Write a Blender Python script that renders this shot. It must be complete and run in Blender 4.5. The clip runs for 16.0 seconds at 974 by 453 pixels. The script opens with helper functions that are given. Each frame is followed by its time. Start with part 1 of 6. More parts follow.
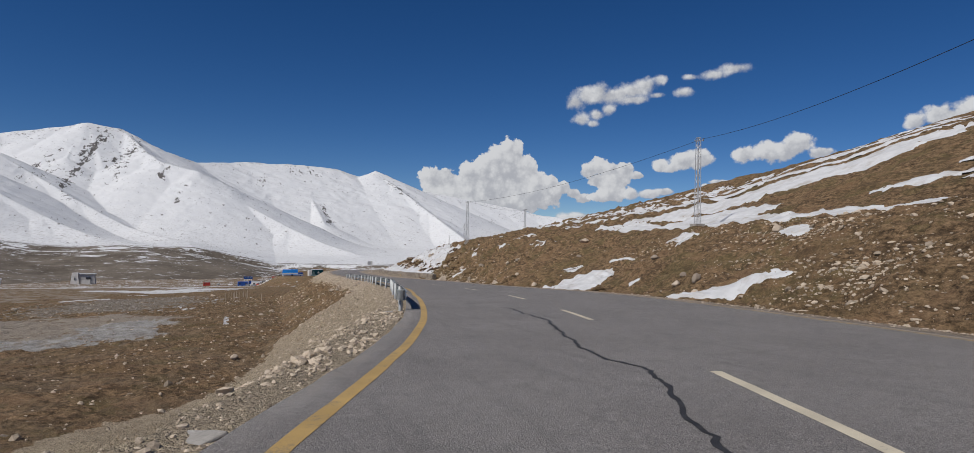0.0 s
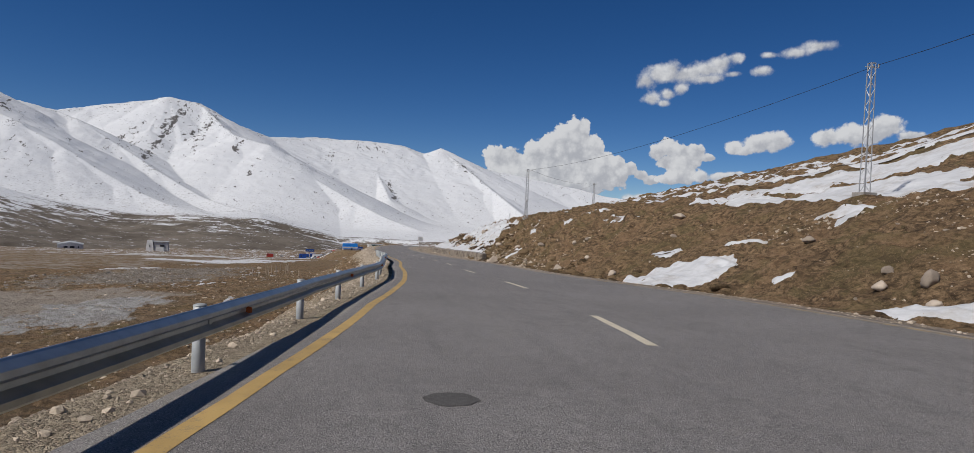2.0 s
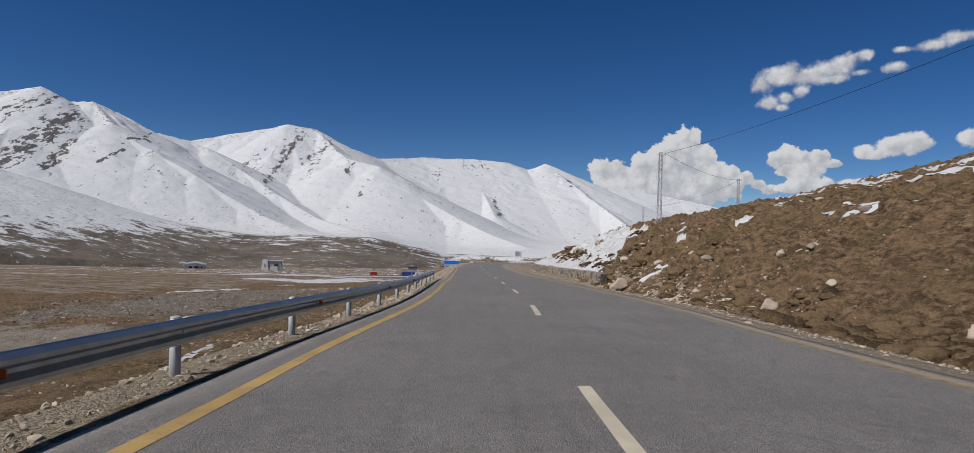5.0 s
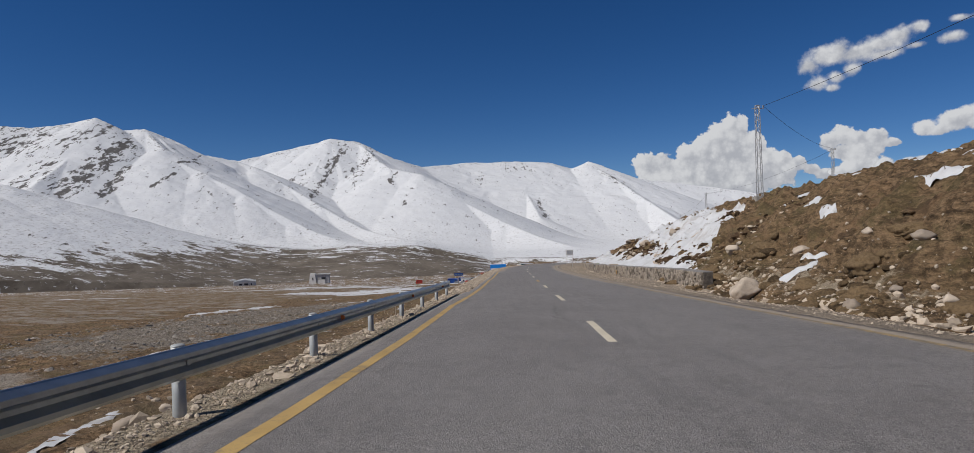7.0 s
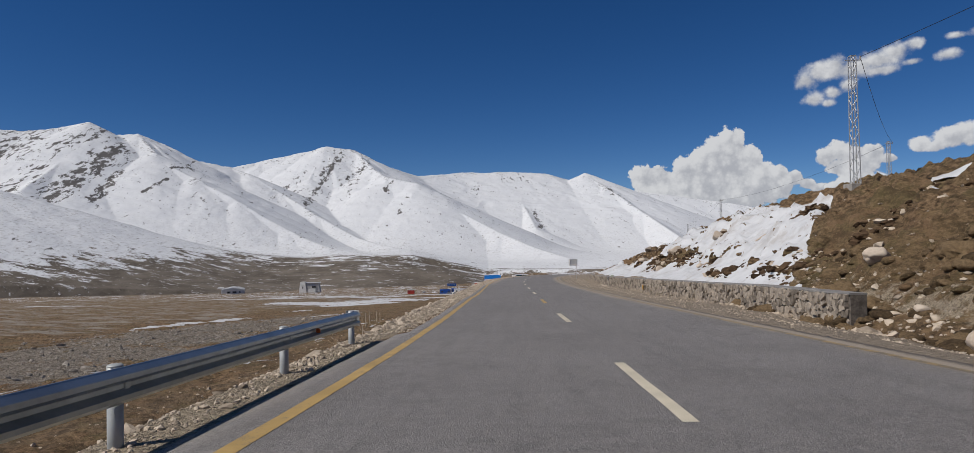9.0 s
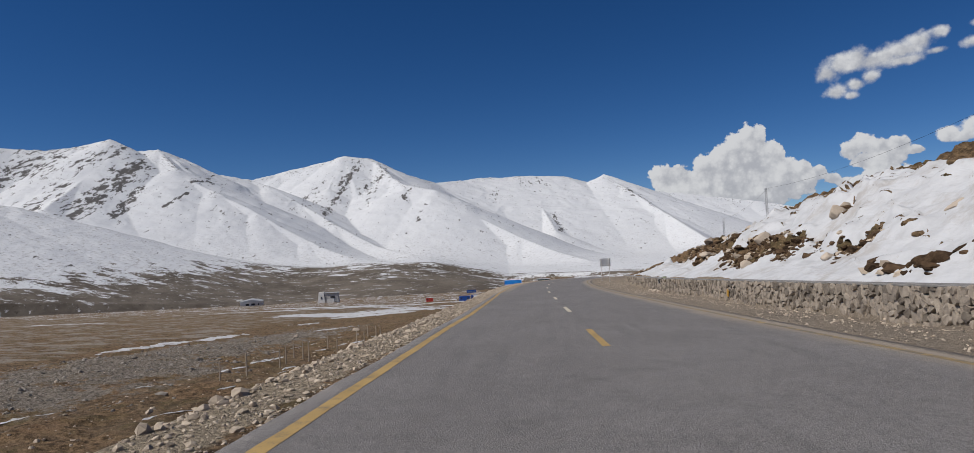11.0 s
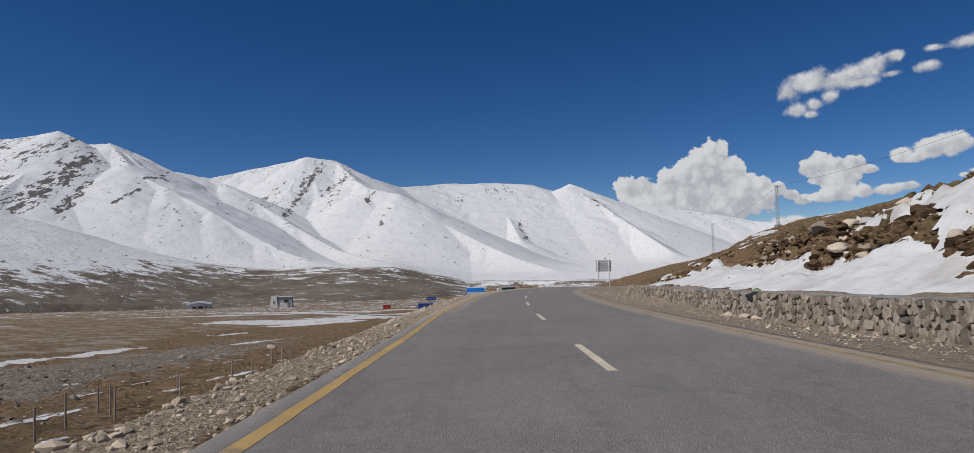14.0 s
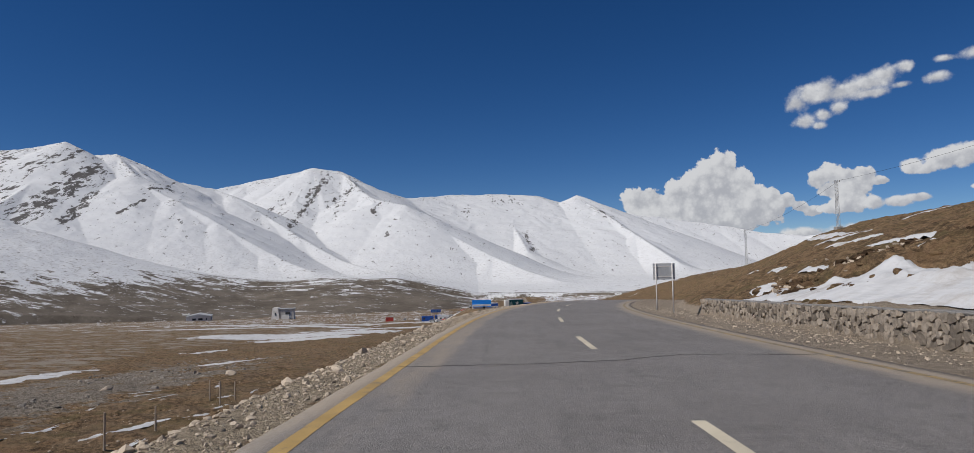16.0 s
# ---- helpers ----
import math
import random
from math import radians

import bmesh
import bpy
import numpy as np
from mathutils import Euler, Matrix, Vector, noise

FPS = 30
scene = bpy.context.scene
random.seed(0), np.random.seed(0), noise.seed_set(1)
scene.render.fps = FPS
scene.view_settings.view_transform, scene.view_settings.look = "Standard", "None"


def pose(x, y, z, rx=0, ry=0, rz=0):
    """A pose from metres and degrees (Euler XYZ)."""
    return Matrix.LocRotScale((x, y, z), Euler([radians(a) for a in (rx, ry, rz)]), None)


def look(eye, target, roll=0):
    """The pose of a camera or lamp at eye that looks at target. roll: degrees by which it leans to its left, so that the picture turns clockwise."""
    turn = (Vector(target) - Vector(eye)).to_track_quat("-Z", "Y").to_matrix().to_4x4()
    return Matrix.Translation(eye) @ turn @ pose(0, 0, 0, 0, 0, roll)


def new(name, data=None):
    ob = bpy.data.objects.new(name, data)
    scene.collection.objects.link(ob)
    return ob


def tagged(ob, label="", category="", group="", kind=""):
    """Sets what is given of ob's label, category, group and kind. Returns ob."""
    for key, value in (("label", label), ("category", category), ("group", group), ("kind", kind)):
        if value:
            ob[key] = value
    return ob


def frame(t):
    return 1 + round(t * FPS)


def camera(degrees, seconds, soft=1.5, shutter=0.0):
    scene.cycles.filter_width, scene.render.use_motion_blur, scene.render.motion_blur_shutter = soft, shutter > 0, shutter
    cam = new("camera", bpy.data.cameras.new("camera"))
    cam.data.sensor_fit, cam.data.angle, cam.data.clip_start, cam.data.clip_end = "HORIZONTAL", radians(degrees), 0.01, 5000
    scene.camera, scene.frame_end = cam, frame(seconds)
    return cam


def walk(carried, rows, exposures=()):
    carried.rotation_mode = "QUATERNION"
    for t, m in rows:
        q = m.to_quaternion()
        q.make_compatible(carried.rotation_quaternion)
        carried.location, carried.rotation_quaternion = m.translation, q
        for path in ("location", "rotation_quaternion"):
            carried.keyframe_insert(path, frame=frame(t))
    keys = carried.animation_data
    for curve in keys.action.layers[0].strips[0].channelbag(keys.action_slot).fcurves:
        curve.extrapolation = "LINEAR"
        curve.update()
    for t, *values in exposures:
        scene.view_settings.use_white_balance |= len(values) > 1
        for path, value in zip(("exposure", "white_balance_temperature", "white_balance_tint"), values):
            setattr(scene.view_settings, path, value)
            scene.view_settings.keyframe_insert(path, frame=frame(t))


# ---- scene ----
cam = camera(74.2, 16.0, soft=0.6)
PATH = [
    (0, (-12.083, -107.994, 7.962), (-9.207, -98.417, 8.101), 1.05),
    (0.5, (-10.641, -103.942, 7.745), (-7.959, -94.310, 7.940), 2.83),
    (1, (-9.149, -99.766, 7.528), (-6.563, -90.107, 7.396), 2.18),
    (1.5, (-7.915, -95.448, 7.301), (-5.686, -85.700, 7.185), 2.96),
    (2, (-6.795, -91.005, 7.051), (-4.862, -81.195, 6.839), 2.61),
    (2.5, (-5.722, -86.405, 6.814), (-4.548, -76.475, 6.663), 2.10),
    (3, (-4.827, -81.730, 6.552), (-4.030, -71.764, 6.315), 1.82),
    (3.5, (-4.075, -76.944, 6.271), (-3.561, -66.963, 5.928), 0.68),
    (4, (-3.352, -72.115, 6.035), (-2.878, -62.127, 5.911), 0.58),
    (6.5, (-1.696, -49.790, 4.785), (-1.818, -39.791, 4.797), 1.83),
    (7, (-1.635, -45.666, 4.539), (-2.048, -35.675, 4.574), -1.80),
    (7.5, (-1.647, -41.659, 4.294), (-1.989, -31.665, 4.351), -0.72),
    (8, (-1.640, -37.686, 4.076), (-2.002, -27.693, 4.170), -0.34),
    (8.5, (-1.627, -33.565, 3.848), (-2.008, -23.574, 4.023), -0.31),
    (9, (-1.547, -29.318, 3.621), (-1.889, -19.326, 3.818), -1.06),
    (11.5, (-1.295, -8.545, 2.459), (-1.975, 1.427, 2.759), -2.77),
    (12, (-1.344, -4.264, 2.223), (-1.846, 5.722, 2.377), -0.60),
    (12.5, (-1.428, 0.000, 1.994), (-1.988, 9.981, 2.245), -1.14),
    (13, (-1.475, 4.221, 1.760), (-1.965, 14.203, 2.118), -0.54),
    (13.5, (-1.541, 8.522, 1.533), (-1.926, 18.506, 1.950), -0.71),
    (14, (-1.619, 12.874, 1.325), (-1.716, 22.866, 1.709), -1.27),
    (14.5, (-1.738, 17.240, 1.101), (-1.847, 27.235, 1.383), 1.10),
    (15, (-1.726, 21.713, 0.907), (-2.083, 31.696, 1.349), -0.24),
    (15.5, (-1.843, 26.269, 0.712), (-2.169, 36.251, 1.226), -1.62),
    (16, (-1.945, 30.850, 0.515), (-2.138, 40.832, 1.082), -1.19),
]
walk(cam, [(t, look(eye, target, roll)) for t, eye, target, roll in PATH])

# ---- light ----
SUN_UP, SUN_ROUND = 47.0, 245.0  # degrees above the horizon; compass angle from +y, clockwise
to_sun = Vector((math.cos(radians(SUN_UP)) * math.sin(radians(SUN_ROUND)), math.cos(radians(SUN_UP)) * math.cos(radians(SUN_ROUND)), math.sin(radians(SUN_UP))))
world = bpy.data.worlds.new("world")
scene.world = world
world.use_nodes = True
sky = world.node_tree.nodes.new("ShaderNodeTexSky")
sky.sky_type = "NISHITA"
sky.sun_disc = False
sky.sun_elevation, sky.sun_rotation = radians(SUN_UP), radians(SUN_ROUND)
sky.altitude, sky.air_density, sky.dust_density, sky.ozone_density = 4800, 1.0, 0.0, 2.4
deep = world.node_tree.nodes.new("ShaderNodeHueSaturation")  # thin dry air: a deeper blue
deep.inputs["Saturation"].default_value = 1.3
deep.inputs["Hue"].default_value = 0.507
world.node_tree.links.new(sky.outputs["Color"], deep.inputs["Color"])
world.node_tree.links.new(deep.outputs["Color"], world.node_tree.nodes["Background"].inputs["Color"])
world.node_tree.nodes["Background"].inputs["Strength"].default_value = 0.064
sun = new("sun", bpy.data.lights.new("sun", "SUN"))
sun.data.energy, sun.data.angle, sun.data.color = 3.7, radians(0.5), (1.0, 0.95, 0.88)
sun.matrix_world = look((0, 0, 300), Vector((0, 0, 300)) - to_sun)
scene.view_settings.exposure = 0.0


# ---- the lie of the land: heights in metres from plan coordinates ----
def lerp_knots(v, ks, vs):
    """Smooth interpolation through knots (Catmull-Rom with straight ends)."""
    ks, vs = np.asarray(ks, float), np.asarray(vs, float)
    m = np.gradient(vs, ks)
    v = np.asarray(v, float)
    i = np.clip(np.searchsorted(ks, v) - 1, 0, len(ks) - 2)
    h = ks[i + 1] - ks[i]
    t = np.clip((v - ks[i]) / h, 0, 1)
    out = (2 * t ** 3 - 3 * t ** 2 + 1) * vs[i] + (t ** 3 - 2 * t ** 2 + t) * h * m[i] + (3 * t ** 2 - 2 * t ** 3) * vs[i + 1] + (t ** 3 - t ** 2) * h * m[i + 1]
    out = np.where(v < ks[0], vs[0] + (v - ks[0]) * m[0], out)
    return np.where(v > ks[-1], vs[-1] + (v - ks[-1]) * m[-1], out)


def cell(ix, iy, seed):
    n = (ix.astype(np.int64) * 374761393 + iy.astype(np.int64) * 668265263 + seed * 974711) & 0x7FFFFFFF
    n = ((n ^ (n >> 13)) * 1274126177) & 0x7FFFFFFF
    return ((n ^ (n >> 16)) & 0xFFFF) / 32767.5 - 1


def value_noise(x, y, seed=0):
    fx, fy = np.floor(x), np.floor(y)
    tx, ty = x - fx, y - fy
    tx, ty = tx * tx * (3 - 2 * tx), ty * ty * (3 - 2 * ty)
    a, b = cell(fx, fy, seed), cell(fx + 1, fy, seed)
    c, d = cell(fx, fy + 1, seed), cell(fx + 1, fy + 1, seed)
    return (a + (b - a) * tx) * (1 - ty) + (c + (d - c) * tx) * ty


def fbm(x, y, octaves=4, seed=0):
    out, amp = 0, 0.5
    for k in range(octaves):
        out = out + amp * value_noise(x * 2 ** k + 17.3 * k, y * 2 ** k - 9.1 * k, seed + k)
        amp *= 0.5
    return out


ROAD_Y = (-140, -120, -110, -103, -96, -89, -80, -71, -62, -54, -44, -34, -20, 0, 20, 40, 50, 62, 74, 86, 96, 110, 130, 160, 200)
ROAD_X = (-20.0, -13.2, -9.85, -7.6, -5.6, -3.98, -2.38, -1.5, -1.22, -0.98, -0.35, -0.1, 0, 0, 0, 0.0, 0.2, 0.8, 2.0, 4.2, 6.8, 11.5, 18, 25, 30)
GRADE_Y = (-140, -120, -100, -80, -60, -40, -20, 0, 20, 40, 60, 80, 105, 130, 200, 426, 800, 1200)
GRADE_Z = (8.37, 7.32, 6.27, 5.19, 4.08, 2.95, 1.81, 0.72, -0.28, -1.2, -2.01, -2.84, -3.98, -5.55, -10.2, -25.0, -56.0, -60.0)
HILL_U = (5, 7, 9, 10.5, 12, 14, 17, 20, 25, 29, 36, 50, 80, 130, 220, 400)  # an old track runs along the slope at 25 to 29
HILL_Y = (-140, -85, -45, -36, -15, 0, 20, 35, 50, 75, 110, 135, 240)
HILL_D = (
    (-.1, -.4, -.75, -.7, -.5, .0, 1.6, 3.1, 5.2, 5.5, 8.2, 15, 24.8, 39, 61, 96),
    (-.1, -.4, -.75, -.75, -.6, -.1, 1.8, 3.2, 5.2, 5.5, 8.2, 15, 24.8, 39, 61, 96),
    (-.1, -.4, -.75, -.75, -.65, -.2, 1.4, 2.9, 5.3, 5.7, 8.6, 15, 24.5, 37, 56, 90),
    (-.1, -.4, -.75, -.7, -.45, .75, 2.6, 4.2, 5.9, 6.6, 9.0, 14, 23, 35.5, 54, 86),
    (-.1, -.4, -.55, .1, 1.2, 2.7, 4.3, 5.5, 6.7, 7.5, 9.3, 13.3, 21.5, 33.5, 51, 82),
    (-.1, -.3, -.4, .3, 1.4, 2.8, 4.5, 5.9, 7.0, 7.7, 9.3, 13.2, 21.3, 33, 50, 80),
    (-.1, -.3, .6, 1.0, 1.7, 3.0, 4.9, 6.3, 7.5, 8.1, 9.6, 13, 20.3, 31, 47, 76),
    (-.1, -.3, .6, 1.0, 1.7, 3.1, 4.9, 6.2, 7.2, 7.8, 9.3, 12.4, 18.5, 27, 41, 64),
    (-.1, -.3, .5, .85, 1.4, 2.25, 3.4, 4.4, 5.6, 6.3, 7.6, 10.2, 16.5, 23.5, 35, 52),
    (-.1, -.3, .35, .6, 1.05, 1.75, 2.8, 3.8, 5.2, 6.0, 7.7, 10.6, 16.2, 21.5, 28.5, 41),
    (-.1, -.3, -.3, .2, .75, 1.4, 2.65, 3.9, 5.9, 7.2, 9.0, 12, 16.5, 19.5, 22.5, 27),
    (-.1, -.3, -.3, .1, .6, 1.3, 2.8, 4.4, 7.6, 9.4, 11.4, 13.7, 16, 18, 20, 22),
    (-.1, -.3, -.3, 0, .4, 1.0, 2.2, 3.4, 5.6, 6.8, 8.8, 11, 12.5, 13, 14, 15),
)


def road_x(y):
    return lerp_knots(y, ROAD_Y, ROAD_X)


def left_edge(y):
    """Offset of the yellow edge line on the valley side; the lane widens through the bend."""
    return np.interp(y, (-104, -99, -93, -86, -78, -72, -67, -62, -57, -41, -35, -25, -19, -10, 5, 11, 22, 30, 37, 45), (-4.25, -4.12, -4.15, -4.32, -4.4, -4.06, -3.74, -3.5, -3.42, -3.46, -3.5, -3.68, -3.58, -3.55, -3.68, -3.62, -3.7, -3.71, -3.83, -3.78))


def bank_width(y):
    """How far the gravel reaches down from the yellow line on the valley side."""
    return np.interp(y, (-84, -74, -66, -56, -47, -14, 6, 20, 60), (14.5, 10.8, 9.8, 8.8, 3.0, 3.0, 3.6, 4.2, 4.4))


def rail_offset(y):
    return np.interp(y, (-88.3, -84, -79.5, -75.8, -71.6, -67.5, -62, -50, -38, -28, -16), (-4.95, -5.2, -5.38, -5.33, -5.12, -4.78, -4.58, -4.54, -4.6, -4.75, -4.8))


def right_edge(y):
    """Offset of the yellow edge line on the hill side; this lane too widens through the bend."""
    return np.interp(y, (-110, -92, -80, -74, -68, -62, -56, -48, -36, -28, 10, 50), (6.4, 6.4, 6.5, 6.3, 5.6, 5.1, 4.7, 4.5, 4.55, 4.35, 4.25, 4.3))


def road_z(y):
    return lerp_knots(y, GRADE_Y, GRADE_Z)


def hill_rise(u, y):
    """Height over the road of the slope on the uphill side."""
    u, y = np.broadcast_arrays(np.asarray(u, float), np.asarray(y, float))
    rows = np.stack([np.interp(u, HILL_U, row) for row in HILL_D])
    k = np.clip(np.searchsorted(HILL_Y, y) - 1, 0, len(HILL_Y) - 2)
    hy = np.asarray(HILL_Y, float)
    t = np.clip((y - hy[k]) / (hy[k + 1] - hy[k]), 0, 1)
    t = t * t * (3 - 2 * t)
    lo = np.take_along_axis(rows, k[None], 0)[0]
    hi = np.take_along_axis(rows, k[None] + 1, 0)[0]
    fade = np.clip((y - 250) / 200, 0, 1)
    return (lo * (1 - t) + hi * t) * (1 - fade * fade * (3 - 2 * fade))


def valley(x, y):
    """The flat valley floor below the road, out to the foot of the brown hills."""
    z = np.interp(y, (-400, 60, 140, 800, 1300, 4000), (21.0, -8.5, -15.6, -61.0, -66.0, -80.0))
    return z - 0.8 * np.exp(-((x + 52 + 0.10 * y + 9 * np.sin(y / 37)) / 16) ** 2)


def land(x, y, detail=True):
    """Height of the ground at plan points x, y (arrays)."""
    x, y = np.broadcast_arrays(np.asarray(x, float), np.asarray(y, float))
    yc = np.clip(y, -140, 200)
    u, rz = x - road_x(yc), road_z(y)
    fall = np.interp(y, (-14, 4), (0.2, 0.11))
    brink = np.maximum(5.5, right_edge(y) + 1.0)
    d = np.minimum(hill_rise(np.maximum(u, 5), y), -0.072 - (9 - brink) * fall + 0.62 * np.maximum(u - 8.9, 0) + 1.08 * np.clip((u - 8.9) / 0.25, 0, 1) * ((y > -9) & (y < 73)))
    right = rz + np.where(u < brink, -0.067 - 0.012 * np.maximum(u - 5, 0), np.where(u < 9, -0.067 - fall * (u - brink), d))
    lip = np.interp(y, (-84, -70, -60, -50, -36, -28, -14, -2), (-0.85, -0.55, -0.1, 0.08, 0.04, -0.08, -0.12, -0.4))
    verge = np.interp(u - lip, (-60, -5.4, -4.95, -4.0), (-34.5, -0.36, -0.07, -0.035))
    left = np.maximum(valley(x, y), rz + verge)
    terrace = -27.4 - 0.05 * (y - 430) - 0.5 * np.maximum(np.hypot((x - 2) / 1.0, (y - 440) / 1.3) - 26, 0)
    left = np.maximum(left, terrace)
    z = np.where(u > 0, right, left)
    z = np.where(np.abs(u) < 4.5, rz - 0.035 - 0.012 * np.maximum(u, 0), z)
    if detail:
        off = np.clip((np.abs(u) - 5.2) / 4, 0, 1)
        hill = np.clip((u - 9.5) / 3, 0, 1)
        bank = np.clip((-u - 5.2) / 1.5, 0, 1)
        off = off * np.where(u > 0, np.clip((u - right_edge(y) - 0.9) / 2, 0, 1), 1)
        terrace_rib = np.clip((u - 11) / 3, 0, 1) * np.clip((45 - u) / 12, 0, 1) * np.clip((60 - y) / 20, 0, 1)
        z = z + terrace_rib * (0.6 * np.abs(fbm(u / 0.95, y / 5.5, 3, 130)) + 0.22 * fbm(u / 0.5, y / 2.6, 2, 133) - 0.12)
        z = z + 0.3 * np.exp(-((u - 14.0 - 0.05 * (y - 38)) / 1.3) ** 2) * np.clip((y - 22) / 6, 0, 1) * np.clip((53 - y) / 6, 0, 1)
        z = z + off * 0.10 * fbm(x / 1.1, y / 1.1, 4, 3) + off * 0.35 * fbm(x / 9, y / 9, 3, 8)
        z = z + hill * np.clip((78 - y) / 25, 0.3, 1) * ((0.42 + 0.5 * np.clip((y + 40) / 15, 0, 1)) * (fbm(x / 0.9, y / 1.6, 4, 21) + 0.5 * np.abs(fbm(x / 0.6, y / 0.9, 3, 24))) - 0.13 + 0.4 * fbm(x / 3.4, y / 5.2, 3, 30))
        z = z + bank * (0.34 * np.abs(fbm(x / 0.5, y / 0.5, 3, 40)) - 0.05 + 0.3 * fbm(x / 1.7, y / 2.3, 2, 44) * np.clip((-u - 6) / 2, 0, 1)) + hill * np.clip((u - 40) / 60, 0, 1) * 2.0 * fbm(x / 25, y / 25, 3, 51)
    return z




# ---- materials ----
class Nodes:
    """A small helper to wire a Principled material."""

    def __init__(self, name):
        self.mat = bpy.data.materials.new(name)
        self.mat.use_nodes = True
        self.tree = self.mat.node_tree
        self.bsdf = self.tree.nodes["Principled BSDF"]
        self.geo = self.tree.nodes.new("ShaderNodeNewGeometry").outputs["Position"]

    def node(self, kind, ins=(), **props):
        n = self.tree.nodes.new(kind)
        if "feature" in props:
            n.feature = props["feature"]
        if "operation" in props:
            n.operation = props["operation"]
        if "data_type" in props:
            n.data_type = props["data_type"]
        if "interpolation_type" in props:
            n.interpolation_type = props["interpolation_type"]
        if "attribute_name" in props:
            n.attribute_name = props["attribute_name"]
        for key, value in dict(ins).items():
            if isinstance(value, bpy.types.NodeSocket):
                self.tree.links.new(value, n.inputs[key])
            else:
                n.inputs[key].default_value = value
        return n

    def noise(self, scale, detail=6, rough=0.6, vector=None, stretch=None):
        v = vector or self.geo
        if stretch:
            v = self.node("ShaderNodeMapping", {0: v, 3: stretch}).outputs[0]
        return self.node("ShaderNodeTexNoise", {"Vector": v, "Scale": scale, "Detail": detail, "Roughness": rough}).outputs[0]

    def cells(self, scale, vector=None, feature="F1"):
        return self.node("ShaderNodeTexVoronoi", {"Vector": vector or self.geo, "Scale": scale}, feature=feature).outputs[0]

    def step(self, value, lo, hi):
        return self.node("ShaderNodeMapRange", {0: value, 1: lo, 2: hi, 3: 0.0, 4: 1.0}, interpolation_type="SMOOTHSTEP").outputs[0]

    def math(self, op, a, b=0.0, c=0.0):
        return self.node("ShaderNodeMath", {0: a, 1: b, 2: c}, operation=op).outputs[0]

    def mix(self, fac, a, b):
        n = self.node("ShaderNodeMix", data_type="RGBA")
        for k, value in ((0, fac), (6, a), (7, b)):
            if isinstance(value, bpy.types.NodeSocket):
                self.tree.links.new(value, n.inputs[k])
            else:
                n.inputs[k].default_value = (*value, 1) if isinstance(value, tuple) else value
        return n.outputs[2]

    def attr(self, name):
        return self.node("ShaderNodeAttribute", attribute_name=name).outputs["Fac"]

    def rand(self):
        return self.node("ShaderNodeObjectInfo").outputs["Random"]

    def island(self):
        return self.tree.nodes.new("ShaderNodeNewGeometry").outputs["Random Per Island"]

    def done(self, color, rough=0.8, metal=0.0, height=None, dist=0.02, strength=0.6, spec=0.3):
        for key, value in (("Base Color", color), ("Roughness", rough), ("Metallic", metal), ("Specular IOR Level", spec)):
            if isinstance(value, bpy.types.NodeSocket):
                self.tree.links.new(value, self.bsdf.inputs[key])
            else:
                self.bsdf.inputs[key].default_value = (*value, 1) if isinstance(value, tuple) else value
        if height is not None:
            bump = self.node("ShaderNodeBump", {"Strength": strength, "Distance": dist, "Height": height})
            self.tree.links.new(bump.outputs[0], self.bsdf.inputs["Normal"])
        return self.mat


def plain(name, c1, c2, scale, rough=0.8, metal=0.0, dist=0.01, rand=None, spec=0.3):
    """Two-scale mottled surface."""
    n = Nodes(name)
    a, b = n.noise(scale), n.noise(scale * 9, 4)
    col = n.mix(n.step(a, 0.3, 0.7), c1, c2)
    col = n.mix(n.math("MULTIPLY", n.step(b, 0.45, 0.75), 0.5), col, tuple(0.6 * v for v in c1))
    if rand:
        r = n.island() if rand == "island" else n.rand()
        col = n.mix(n.math("MULTIPLY", r, 0.5), col, tuple(min(1, 1.25 * v) for v in c2))
        col = n.mix(n.math("MULTIPLY", n.step(r, 0.4, 0.1), 0.6), col, tuple(0.6 * v for v in c1))
    return n.done(col, rough, metal, n.math("ADD", a, n.math("MULTIPLY", b, 0.5)), dist, spec=spec)


